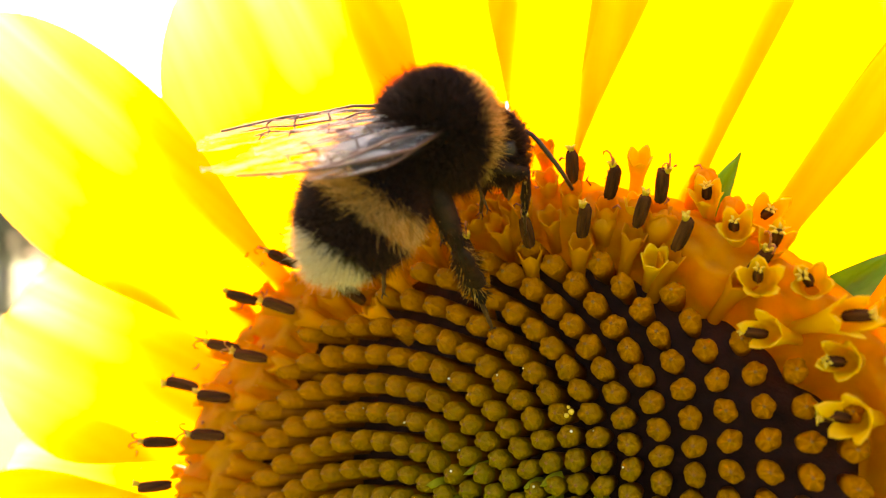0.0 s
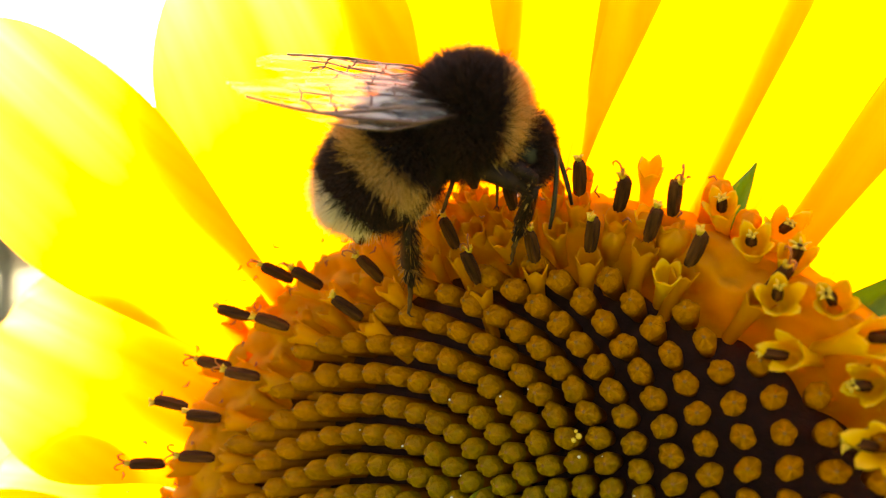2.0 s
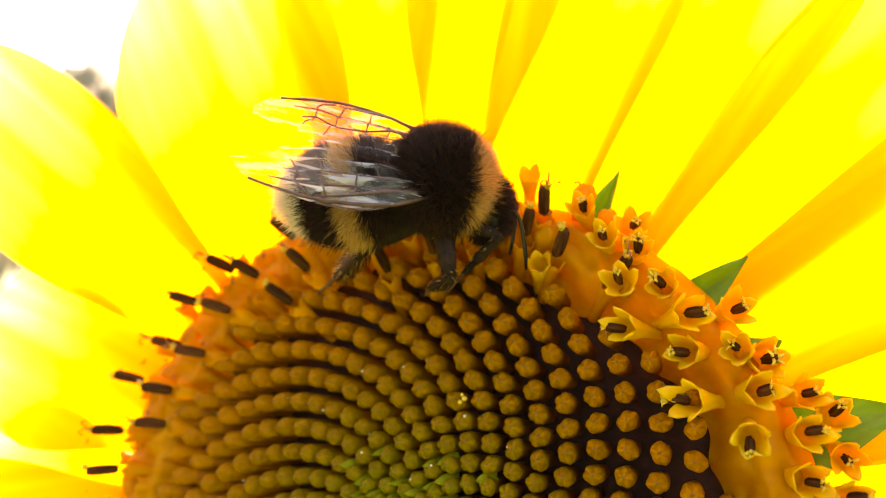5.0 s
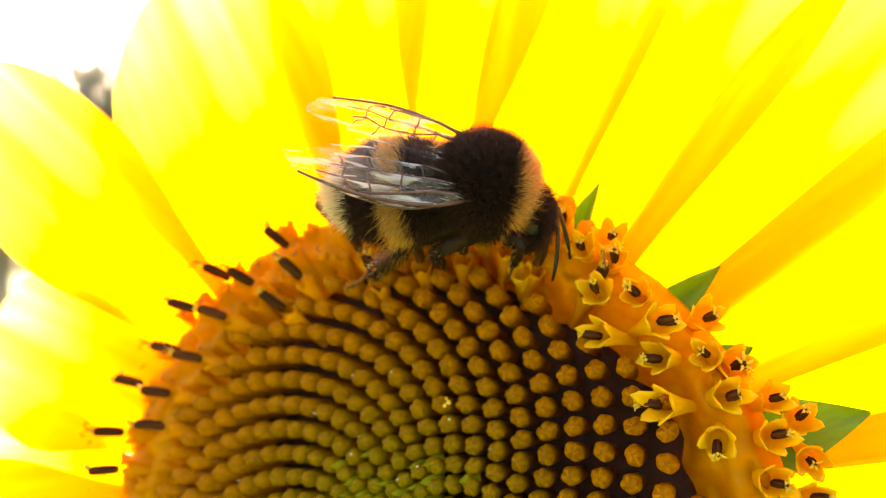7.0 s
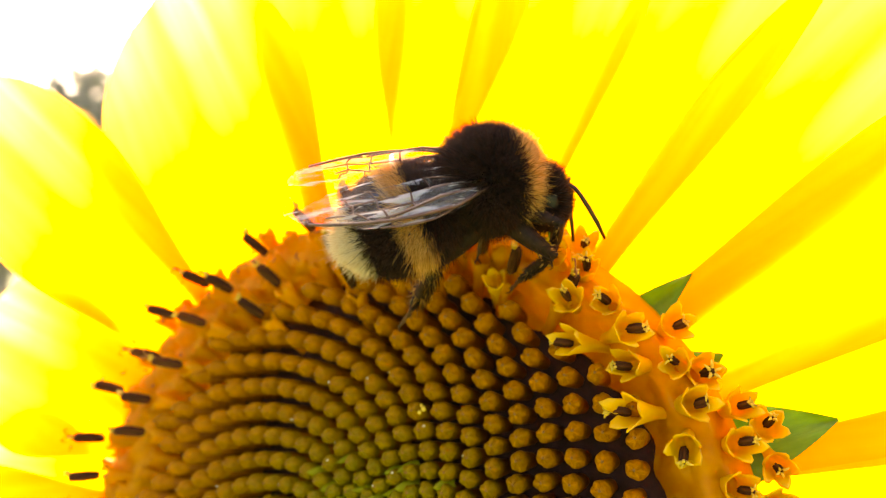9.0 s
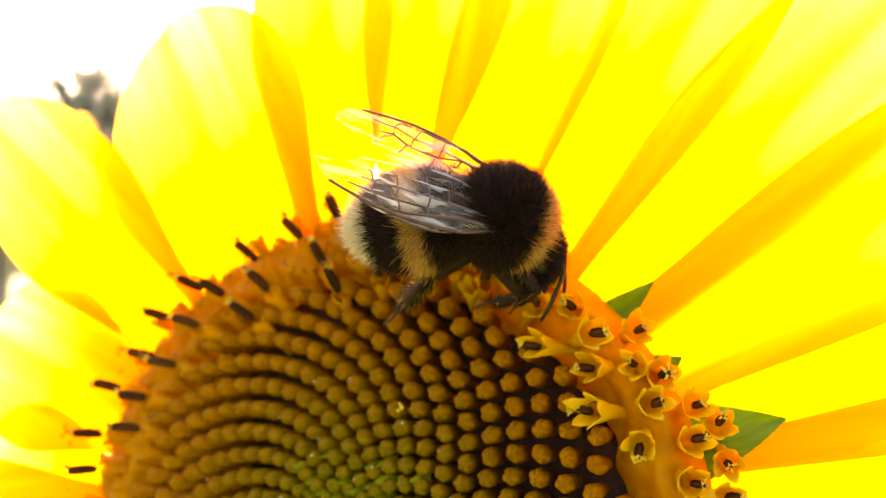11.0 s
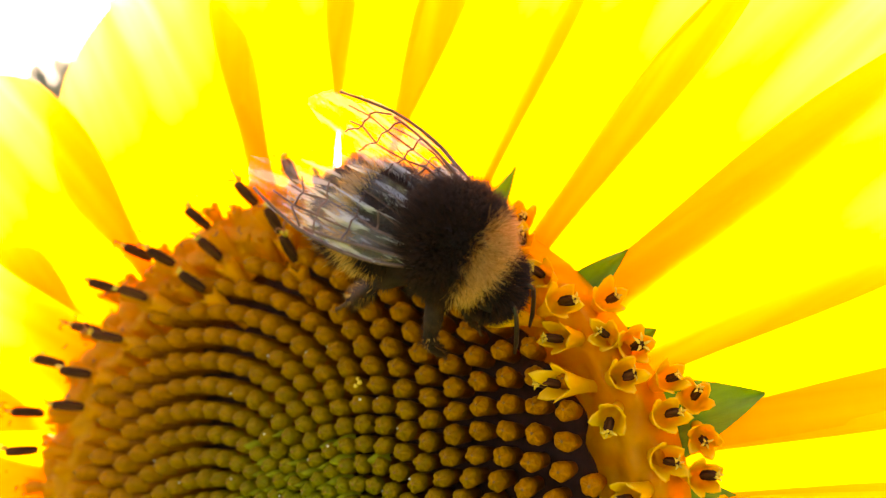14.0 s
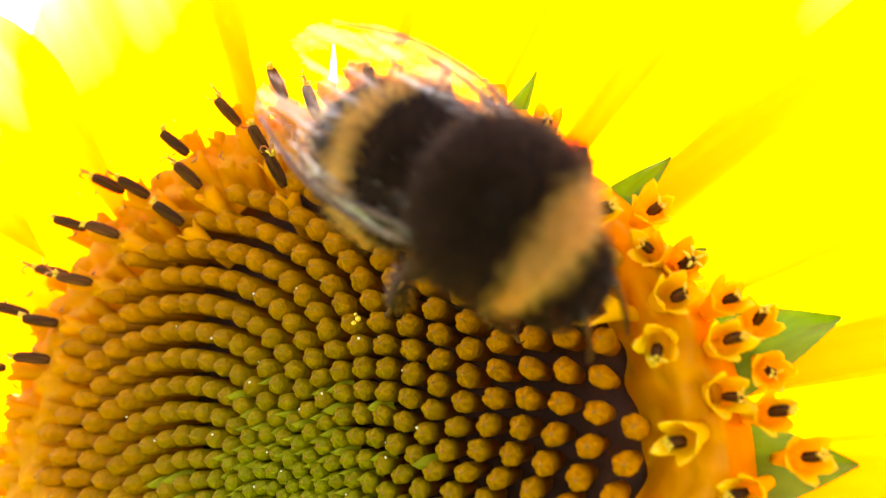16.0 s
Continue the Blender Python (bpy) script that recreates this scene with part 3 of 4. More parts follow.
        at = at @ Matrix.Diagonal((r.uniform(0.85, 1.05), r.uniform(0.85, 1.05), r.uniform(0.55, 1.0), 1))
        part("anther_tube", short_tubes[k % 5], ANTHER, floret, "dark brown anther tube", at)
        tagged(part("pollen_tip", tips[k % 5], POLLEN, floret, at=at @ Matrix.Translation(mm(0, 0, 2.1))), kind="stuff")
        placed.append((radians(angle), reach - 1))
    spots = [(q * math.cos(a), q * math.sin(a)) for a, q in placed]
    far = []
    count = 0
    for k in range(900):
        x, y, gap = spiral(k + 0.5)
        q, angle = math.hypot(x, y), math.degrees(math.atan2(y, x))
        edge = 26.4 + 3.6 * math.exp(-((angle - 18) / 32) ** 2) + r.uniform(-0.4, 0.4)
        lean = 3 + 15 * min(1.3, q / 28) ** 2 + (8 if x < -8 else 0) * min(1, max(0, (-x - 8) / 10))
        if q < edge:
            # the buds nod towards the left rim, the more the nearer they stand to it
            nod = math.radians(44) * min(1.1, max(0.0, (9 - x) / 30))
            axis = Vector((-math.sin(nod), 0.10 * y / 25, math.cos(nod))).normalized()
            size = min(1.04, 0.27 + 0.33 * gap)
            top = disc_top(x, y)
            slim = 0.95 - 0.11 * min(1.0, max(0.0, (x - 8) / 12)) - 0.08 * min(1.0, max(0.0, -x / 14))
            height = 5.6 * size
            m = Matrix.Translation(Vector((x, y, top)) * MM - axis * (height * MM)) @ axis.to_track_quat("Z", "Y").to_matrix().to_4x4() @ Matrix.Rotation(r.uniform(0, 1.26), 4, "Z") @ Matrix.Diagonal((slim * size, slim * size, size, 1))
            if y > -3.5 and count < 300:
                part("disc_bud", buds[k % 5], BUD, flower, at=m)
                count += 1
            else:
                far.append((buds[k % 5], m))
        elif q < 36.5:
            if min(math.hypot(x - u, y - v) for u, v in spots) > 1.5:
                if (95 < abs(angle) and q > 34) or -40 < angle < 52:
                    continue
                lean += 16 if 95 < abs(angle) else 0
                size = r.uniform(0.7, 0.95)
                m = on_disc(angle, q - 4.5 * math.sin(radians(lean)), -8.9, lean + 6, r.uniform(0, 72), size)
                if angle > 70:
                    part("disc_floret", rim_cups[k % 4], BED, flower, at=m)
                else:
                    part("disc_floret", closed[k % 3] if r.random() < 0.7 else small_cups[k % 4], COROLLA, flower, at=m)
    # the packed tubes below the open florets: a bed with one swelling for each
    ring = [spiral(k + 0.5) for k in range(430, 930)]
    near = np.array([(u, v) for u, v, _ in ring])
    bm = bmesh.new()
    loops = []
    for i in range(22):
        row = []
        for j in range(300):
            a = 2 * math.pi * j / 300
            deg = (math.degrees(a) + 180) % 360 - 180
            inner = 25.5 + 0.35 * math.sin(19 * a) + 0.25 * math.sin(41 * a) + 3.7 * math.exp(-((deg - 18) / 32) ** 2)
            outer = 34.0 + 2.4 * math.exp(-((deg - 14) / 40) ** 2)
            q = inner + (outer - inner) * i / 21
            x, y = q * math.cos(a), q * math.sin(a)
            gap = math.sqrt(((near - (x, y)) ** 2).sum(1).min())
            top = -6.9 + 1.2 * math.sqrt(max(0.0, 1 - (gap / 1.55) ** 2)) - max(0.0, (4.0 if x > 4 else 2.6) - 0.42 * i) - max(0.0, 0.9 * (i - 16)) + 0.0045 * max(0.0, min(26, x) - 8) ** 2
            row.append(mm(x, y, top))
        loops.append(row)
    rings(bm, loops, cap_start=False, cap_end=False)
    tagged(part("floret_bed", bm, BED, flower, "packed orange floret tubes"), kind="stuff")
    # the buds round the far side of the disc
    bm = bmesh.new()
    for data, m in far:
        copy = data.copy()
        copy.transform(m)
        bm.from_mesh(copy)
        bpy.data.meshes.remove(copy)
    tagged(part("disc_bud", bm, (BUD, TIP, BUD_SIDE), flower), kind="stuff")
    # green pointed scales between the young buds
    bm = bmesh.new()
    for k in range(330):
        x, y, gap = spiral(k + 0.5)
        far_out = math.hypot(x - MIDDLE[0], y - MIDDLE[1])
        if r.random() > 1.75 - far_out / 8 or gap < 0.8:
            continue
        span, wide, tall = gap * r.uniform(0.7, 1.1), gap * r.uniform(0.20, 0.34), r.uniform(0.2, 0.6)
        turn = radians(196 + r.uniform(-14, 14))
        x, y = x + 0.34 * gap + r.uniform(-0.1, 0.1), y + 0.42 * gap
        rows = []
        for s in (0.0, 0.3, 0.6, 0.85, 1.0):
            w = wide * math.sin(math.pi * (0.18 + 0.82 * s)) ** 0.8
            rows.append([bm.verts.new(mm(x + s * span * math.cos(turn) - v * w * math.sin(turn), y + s * span * math.sin(turn) + v * w * math.cos(turn), -4.5 + tall * s + 0.5 * s * s - 1.3 * (1 - s) ** 2 - 0.35 * v * v + far_out * 0.01)) for v in (-1, 0, 1)])
        for a, b in zip(rows, rows[1:]):
            for j in range(2):
                bm.faces.new((a[j], a[j + 1], b[j + 1], b[j]))
    tagged(part("palea", bm, PALEA, flower, "pointed green scales between the young buds"), kind="stuff")
    # drops of resin on some buds
    bm = bmesh.new()
    for k in range(40, 420):
        x, y, gap = spiral(k + 0.5)
        if r.random() < 0.16 and math.hypot(x, y) < 25:
            x, y, s = x + r.uniform(-0.5, 0.5), y + r.uniform(-0.2, 0.6), r.uniform(0.05, 0.12) * MM
            ball(bm, mm(x, y, disc_top(x, y) - 0.2), (s, s, s), 7, 5)
    tagged(part("resin_drop", bm, RESIN, flower, "tiny glossy drops of resin"), kind="stuff")
    # withered brown threads that cling between the open florets
    bm = bmesh.new()
    for _ in range(70):
        a, q, turn = radians(r.uniform(60, 182)), r.uniform(28.5, 36.5), r.uniform(0, 6.28)
        root = mm(q * math.cos(a), q * math.sin(a), r.uniform(-5.6, -3.4))
        long = r.uniform(0.3, 0.9)
        way = Vector((math.cos(turn), math.sin(turn), r.uniform(0.1, 0.9))) * (long * MM)
        bend = Vector((-math.sin(turn), math.cos(turn), 0.3)) * (0.35 * long * MM)
        tube(bm, [root, root + way * 0.5 + bend, root + way], [0.08 * MM, 0.11 * MM, 0.04 * MM], 5)
    tagged(part("withered_thread", bm, STIGMA, flower, "withered brown threads of faded florets"), kind="stuff")
    # two grains of pollen that lie on the buds
    bm = bmesh.new()
    for x, y, z, s in ((7.3, 12.3, -3.8, 0.2), (7.7, 12.6, -3.75, 0.24), (7.5, 12.95, -3.7, 0.15)):
        ball(bm, mm(x, y, z), (s * MM, s * MM, s * MM), 8, 5)
    part("pollen_crumb", bm, POLLEN, flower, "crumbs of yellow pollen")
    return flower, kinds


# the spiral of the disc: reach of floret n is 28 mm * (n / count) ** power; turn, first angle and middle
COUNT, POWER, TURN_STEP, START, MIDDLE = 605.737, 0.8091, radians(137.50776) + 0.000178, 6.0549, (2.148, -3.446)


def spiral(n):
    """Place of floret n, and the spacing there, in millimetres."""
    q = 28 * (n / COUNT) ** POWER
    a = START - n * TURN_STEP
    return q * math.cos(a) + MIDDLE[0], q * math.sin(a) + MIDDLE[1], math.sqrt(2 * math.pi * q * POWER * q / n)


# ---- the bumblebee ----
def fur(name, parent, seed, count, sample, materials, width=0.034):
    """Many single hairs on one mesh: sample(r) gives root, way, length and which colour."""
    r = random.Random(seed)
    points, faces, colours = [], [], []
    for _ in range(count):
        got = sample(r)
        if got is None:
            continue
        root, way, length, colour = got
        side = way.orthogonal().normalized()
        other = way.cross(side).normalized()
        droop = Vector((r.gauss(0, 0.12), r.gauss(0, 0.12), r.gauss(0, 0.12))) * length
        n = len(points)
        for k in range(3):
            a = 2.094 * k
            points.append((root + (side * math.cos(a) + other * math.sin(a)) * width) * MM)
        middle = root + way * length * 0.55
        for k in range(3):
            a = 2.094 * k
            points.append((middle + (side * math.cos(a) + other * math.sin(a)) * width * 0.75) * MM)
        points.append((root + way * length + droop) * MM)
        for k in range(3):
            j = (k + 1) % 3
            faces += [(n + k, n + j, n + 3 + j, n + 3 + k), (n + 3 + k, n + 3 + j, n + 6)]
            colours += [colour, colour]
    data = bpy.data.meshes.new(name)
    data.from_pydata([tuple(p) for p in points], [], faces)
    for m in materials:
        data.materials.append(m)
    data.polygons.foreach_set("material_index", colours)
    data.polygons.foreach_set("use_smooth", [True] * len(faces))
    return tagged(part(name, data, materials, parent), kind="stuff")


def egg_hair(centre, radii, shape, sweep, length, colour, skip=None):
    """A sampler of hairs on an egg: sweep bends them back, length(u, p) and colour(u, p) give their look."""
    def sample(r):
        z, b = r.uniform(-1, 1), r.uniform(0, 2 * math.pi)
        w = math.sqrt(1 - z * z) * (shape(z) if shape else 1)
        p = Vector((centre[0] + radii[0] * z, centre[1] + radii[1] * w * math.cos(b), centre[2] + radii[2] * w * math.sin(b)))
        if skip and skip(p):
            return None
        way = Vector((z / radii[0], w * math.cos(b) / radii[1], w * math.sin(b) / radii[2])).normalized()
        way = (way + Vector(sweep) + Vector((r.gauss(0, 0.16), r.gauss(0, 0.16), r.gauss(0, 0.16)))).normalized()
        return p, way, length(r, p), colour(r, p)
    return sample


def wing_outline(u, length, width):
    """Leading and trailing edge of a wing at u of its length."""
    lead = 0.32 * width * math.sin(math.pi * min(1, u * 1.02)) ** 0.8 + 0.10 * width * u
    trail = -width * 0.72 * (math.sin(math.pi * min(1.0, 0.04 + 0.93 * u ** 0.75)) ** 0.75)
    if u > 0.9:
        k = (u - 0.9) / 0.1
        lead -= 0.28 * width * k * k
        trail -= 0.075 * width * k
    return lead, trail


def build_wing(bee, name, length, width, side, at, cells):
    """A clear membrane with its veins; side is 1 where the leading edge is towards +y."""
    def point(u, v):
        lead, trail = wing_outline(u, length, width)
        y = trail + (lead - trail) * v
        fold = abs((v * 9 + 0.8 * u) % 2 - 1) - 0.5
        z = 0.85 * fold * min(1, 5 * u) * max(0.15, 1 - 1.1 * u * u) + 0.5 * u * u * (v - 0.7)
        return mm(u * length, side * y, z)
    bm = bmesh.new()
    grid = [[bm.verts.new(point(i / 26, j / 22)) for j in range(23)] for i in range(27)]
    for a, b in zip(grid, grid[1:]):
        for j in range(22):
            bm.faces.new((a[j], a[j + 1], b[j + 1], b[j]))
    wing = part(name, bm, WING, bee, "clear veined wing", at)
    for width_mm, *way in cells:
        bm = bmesh.new()
        steps = []
        for (u0, v0), (u1, v1) in zip(way, way[1:]):
            steps += [point(u0 + (u1 - u0) * k / 4, v0 + (v1 - v0) * k / 4) for k in range(4)]
        steps.append(point(*way[-1]))
        tube(bm, steps, [width_mm * MM * (1 - 0.3 * k / len(steps)) for k in range(len(steps))], 5)
        part("vein", bm, VEIN, wing)
    return wing


FORE_VEINS = [(0.169, (0.0, 0.95), (0.3, 0.99), (0.62, 0.985), (0.9, 0.93)), (0.143, (0.0, 0.8), (0.3, 0.86), (0.6, 0.93)), (0.104, (0.05, 0.6), (0.3, 0.62), (0.42, 0.55), (0.58, 0.5)),
              (0.104, (0.05, 0.4), (0.25, 0.3), (0.45, 0.24)), (0.091, (0.42, 0.9), (0.42, 0.55), (0.45, 0.24)), (0.091, (0.55, 0.92), (0.58, 0.72), (0.58, 0.5), (0.62, 0.26)),
              (0.091, (0.62, 0.95), (0.70, 0.78), (0.69, 0.55), (0.74, 0.3)), (0.091, (0.42, 0.72), (0.58, 0.72), (0.70, 0.75), (0.82, 0.72)), (0.091, (0.58, 0.5), (0.69, 0.55), (0.76, 0.5)), (0.091, (0.3, 0.62), (0.34, 0.4), (0.33, 0.28)),
              (0.07, (0.02, 0.72), (0.2, 0.74), (0.42, 0.72)), (0.06, (0.04, 0.5), (0.2, 0.46), (0.36, 0.4)), (0.06, (0.05, 0.25), (0.25, 0.16), (0.5, 0.1))]
HIND_VEINS = [(0.10, (0.0, 0.9), (0.4, 0.97), (0.75, 0.95)), (0.07, (0.03, 0.5), (0.35, 0.55), (0.6, 0.62)), (0.06, (0.35, 0.95), (0.4, 0.55)), (0.06, (0.05, 0.3), (0.45, 0.3))]


THIGH, SHIN = 5.2, 11.0
SIZES = {"front": 0.62, "middle": 0.9, "hind": 1.0}


def build_leg(bee, hip, broad, seed, size):
    """A leg that lies along its own x from the hip: thigh, then a lower leg of broad hairy shin and thin jointed foot with claws."""
    bm = bmesh.new()
    tube(bm, [mm(-0.4, 0, 0), mm(1, 0, 0), mm(3, 0, 0), mm(THIGH, 0, 0)], [0.6 * MM, 0.95 * MM, 0.85 * MM, 0.5 * MM], 9)
    leg = part("leg", bm, LEG_SKIN, bee, "black hairy leg", Matrix.Translation(mm(*hip)) @ Matrix.Scale(size, 4))
    bm = bmesh.new()
    tube(bm, [mm(-0.2, 0, 0), mm(1.2, 0, 0), mm(4.2, 0, 0), mm(5.4, 0, 0)], [0.45 * MM, 0.62 * broad * MM, 0.85 * broad * MM, 0.45 * MM], 9, flat=0.6)
    tube(bm, [mm(5.2, 0, 0), mm(6.4, 0, 0.1), mm(7.6, 0, -0.05)], [0.42 * MM, 0.5 * broad * MM, 0.36 * MM], 7, flat=0.7)
    bends = [mm(7.4 + 0.72 * k, 0, 0.09 * (k % 2) + 0.03 * k * k * 0.4) for k in range(6)]
    tube(bm, bends, [0.26 * MM, 0.22 * MM, 0.23 * MM, 0.19 * MM, 0.2 * MM, 0.13 * MM], 7, index=1)
    for s in (-1, 1):
        tip = bends[-1]
        tube(bm, [tip, tip + mm(0.35, 0.25 * s, -0.05), tip + mm(0.55, 0.35 * s, -0.35)], [0.10 * MM, 0.07 * MM, 0.02 * MM], 5, index=1)
    hairs = random.Random(seed + 50)
    for _ in range(520):
        x, a = hairs.uniform(0.6, 6.4), hairs.uniform(0, 6.283)
        root = mm(x, 0.5 * broad * math.cos(a), 0.3 * broad * math.sin(a))
        way = Vector((0.9, math.cos(a), 0.7 * math.sin(a))).normalized() * hairs.uniform(0.35, 0.85) * broad * MM
        across = way.orthogonal().normalized() * 0.04 * MM
        other = way.cross(across).normalized() * 0.04 * MM
        v = [bm.verts.new(p) for p in (root + across, root - across * 0.5 + other, root - across * 0.5 - other, root + way)]
        for f in ((0, 1, 3), (1, 2, 3), (2, 0, 3)):
            bm.faces.new([v[k] for k in f]).material_index = 2 if hairs.random() < (0.25 if broad > 1 else 0.06) else 3
    lower = part("lower_leg", bm, (LEG_SKIN, TARSUS_SKIN, BUFF_FUR, BLACK_FUR), leg, "hairy shin with a thin brown foot", Matrix.Translation(mm(THIGH, 0, 0)))

    def hair(start, end, reach, buff):
        def sample(r):
            x = r.uniform(start, end)
            a = r.uniform(0, 6.283)
            way = Vector((0.9, math.cos(a), math.sin(a))).normalized()
            return Vector((x, 0.45 * math.cos(a), 0.35 * math.sin(a))), way, r.uniform(0.5, 1.1) * reach, 1 if r.random() < buff else 0
        return sample
    fur("thigh_hair", leg, seed, 300, hair(0.3, THIGH, 1.0, 0.05), (BLACK_FUR, BUFF_FUR), 0.035)
    return leg, lower


def build_far_sunflower(x, y, height):
    """A smaller sunflower of the same bed, further off."""
    plant = tagged(new("sunflower"), "smaller yellow sunflower on a tall leafy stem behind", "flower")
    plant.matrix_basis = pose(x, y, 0)
    r = random.Random(31)
    bm = bmesh.new()
    tube(bm, [(0, 0.03, -0.03), (0.02, 0.03, height * 0.4), (-0.01, 0.04, height * 0.8), (0, 0.05, height), (0, 0.02, height + 0.02)], [0.016, 0.014, 0.011, 0.009, 0.02], 10)
    part("stem", bm, STEM, plant, "tall green stem")
    face = pose(0, 0, height + 0.02, 82, 0, 12)
    bm = bmesh.new()
    rings(bm, [[face @ Vector((q * math.cos(a), q * math.sin(a), z)) for a in (2 * math.pi * k / 24 for k in range(24))] for q, z in ((0.012, -0.03), (0.03, -0.015), (0.033, 0.0), (0.025, 0.006), (0.002, 0.004))])
    part("flower_disc", bm, RECEPTACLE, plant, "dark brown flower disc")
    ray = petal_mesh(42, 9, 700, 0.0, 1.0, 0.02, 0.2)
    for k in range(18):
        part("petal", ray, PETAL, plant, at=face @ on_disc(20 * k + r.uniform(-4, 4), 30, -1 - 1.5 * (k % 2), 0, 0, r.uniform(0.85, 1.1)))
    for k in range(9):
        bm = bmesh.new()
        rows = []
        for i in range(9):
            s = i / 8
            w = 0.07 * math.sin(math.pi * (0.08 + 0.92 * s) ** 0.7) + 0.004
            rows.append([bm.verts.new((s * 0.22, v * w, 0.05 * math.sin(2.4 * s) - 0.09 * s * s + 0.02 * v * v)) for v in (-1, -0.5, 0, 0.5, 1)])
        for a, b in zip(rows, rows[1:]):
            for j in range(4):
                bm.faces.new((a[j], a[j + 1], b[j + 1], b[j]))
        part("leaf", bm, BRACT, plant, at=pose(0, 0.04, height * (0.3 + 0.07 * k), 0, 0, 137.5 * k + 40))


def build_bee():
    bee = tagged(new("bumblebee"), "furry bumblebee, black and buff banded with a white tail", "bee")
    bee.rotation_mode = "QUATERNION"
    bm = bmesh.new()
    ball(bm, mm(0, 0, -0.25), (3.5 * MM, 3.6 * MM, 3.5 * MM), 24, 16)
    thorax = part("thorax", bm, CHITIN, bee, "black furry thorax with a buff collar")

    def collar(r, p):
        return 1 if p.x > 2.15 + r.gauss(0, 0.2) - 0.25 * max(0.0, -p.z) and p.z > -3.3 else 0
    fur("thorax_fur", thorax, 1, 32000, egg_hair((0, 0, -0.25), (3.5, 3.6, 3.5), None, (-0.12, 0, 0.05), lambda r, p: r.uniform(0.8, 1.5) if r.random() < 0.8 else r.uniform(1.4, 2.0), collar), (BLACK_FUR, BUFF_FUR), 0.028)
    # abdomen, from its waist
    def belly(u):
        return 1.0 - 0.16 * max(0.0, -u) ** 2 + 0.04 * u
    bm = bmesh.new()
    ball(bm, mm(-4.5, 0, -0.3), (5.2 * MM, 3.8 * MM, 3.5 * MM), 28, 20, shape=belly)
    abdomen = part("abdomen", bm, CHITIN, bee, "black abdomen with a buff band and white tail", Matrix.Translation(mm(-3.2, 0, -0.6)))

    def band(r, p):
        x = p.x + r.gauss(0, 0.22)
        return 2 if x < -7.6 else 1 if -4.85 < x < -3.0 else 0
    fur("abdomen_fur", abdomen, 2, 36000, egg_hair((-4.5, 0, -0.3), (5.2, 3.8, 3.5), belly, (-0.45, 0, 0), lambda r, p: r.uniform(0.7, 1.3) if r.random() < 0.82 else r.uniform(1.2, 2.0), band), (BLACK_FUR, BUFF_FUR, WHITE_FUR), 0.027)
    # head
    bm = bmesh.new()
    ball(bm, mm(3.95, 0, -2.75), (1.7 * MM, 2.2 * MM, 2.4 * MM), 20, 14)
    head = part("head", bm, CHITIN, bee, "black furry head")
    fur("head_fur", head, 3, 7000, egg_hair((3.95, 0, -2.75), (1.7, 2.2, 2.4), None, (0.1, 0, 0.1), lambda r, p: r.uniform(0.5, 1.2), lambda r, p: 0, lambda p: abs(p.y) > 2.0 and -3.2 < p.z < -2.2), (BLACK_FUR,), 0.032)
    for s in (-1, 1):
        bm = bmesh.new()
        ball(bm, mm(3.95, 1.66 * s, -2.85), (0.6 * MM, 0.45 * MM, 1.35 * MM), 14, 10)
        part("eye", bm, EYE, head, "glossy black compound eye")
        bm = bmesh.new()
        tube(bm, [mm(4.45, 0.7 * s, -4.3), mm(4.95, 0.75 * s, -5.1), mm(4.95, 0.2 * s, -5.6)], [0.5 * MM, 0.42 * MM, 0.15 * MM], 7)
        part("mandible", bm, CHITIN, head)
    bm = bmesh.new()
    tube(bm, [mm(4.0, 0, -4.4), mm(4.4, 0, -5.5), mm(4.1, 0, -6.3), mm(3.7, 0, -6.9)], [0.4 * MM, 0.34 * MM, 0.25 * MM, 0.08 * MM], 7)
    part("proboscis", bm, TARSUS_SKIN, head, "brown tongue sheath")
    antennae = {}
    for s in (-1, 1):
        bm = bmesh.new()
        bends = [(0, 0, 0), (0.45, 0.3 * s, 0.25), (0.9, 0.5 * s, 0.2), (1.2, 0.65 * s, -0.2), (1.45, 0.7 * s, -1.1), (1.7, 0.75 * s, -2.3), (1.95, 0.8 * s, -3.8), (2.1, 0.8 * s, -5.4)]
        tube(bm, [mm(*p) for p in bends], [0.17 * MM, 0.15 * MM, 0.16 * MM, 0.17 * MM, 0.19 * MM, 0.19 * MM, 0.19 * MM, 0.13 * MM], 8)
        antennae[s] = part("antenna", bm, CHITIN, bee, "black elbowed antenna", Matrix.Translation(mm(5.1, 0.75 * s, -2.4)))
    wings = {}
    for s in (-1, 1):
        wings["hind", s] = build_wing(bee, "hind_wing", 11.5, 5.0, 1 if s < 0 else -1, pose(0, 0, 0), HIND_VEINS)
        wings["fore", s] = build_wing(bee, "fore_wing", 16.3, 6.0, 1 if s < 0 else -1, pose(0, 0, 0), FORE_VEINS)
    legs = {}
    for s in (-1, 1):
        legs["front", s] = build_leg(bee, (2.0, 1.8 * s, -3.0), 0.95, 11 + s, SIZES["front"])
        legs["middle", s] = build_leg(bee, (0.2, 2.0 * s, -3.2), 1.0, 21 + s, SIZES["middle"])
        legs["hind", s] = build_leg(bee, (-2.0, 2.0 * s, -3.0), 1.45, 31 + s, SIZES["hind"])
    return bee, abdomen, wings, legs, antennae


build_ground()
build_tree(-8.7, 17.0, 6.75, 1.3, 3, "leafy garden tree beyond the flower bed")
build_tree(-11.6, 18.5, 6.3, 1.7, 5, "broad leafy garden tree beyond the flower bed")
build_far_sunflower(-1.40, 2.65, 2.02)
sunflower, petals = build_sunflower()
bee, abdomen, wings, legs, antennae = build_bee()

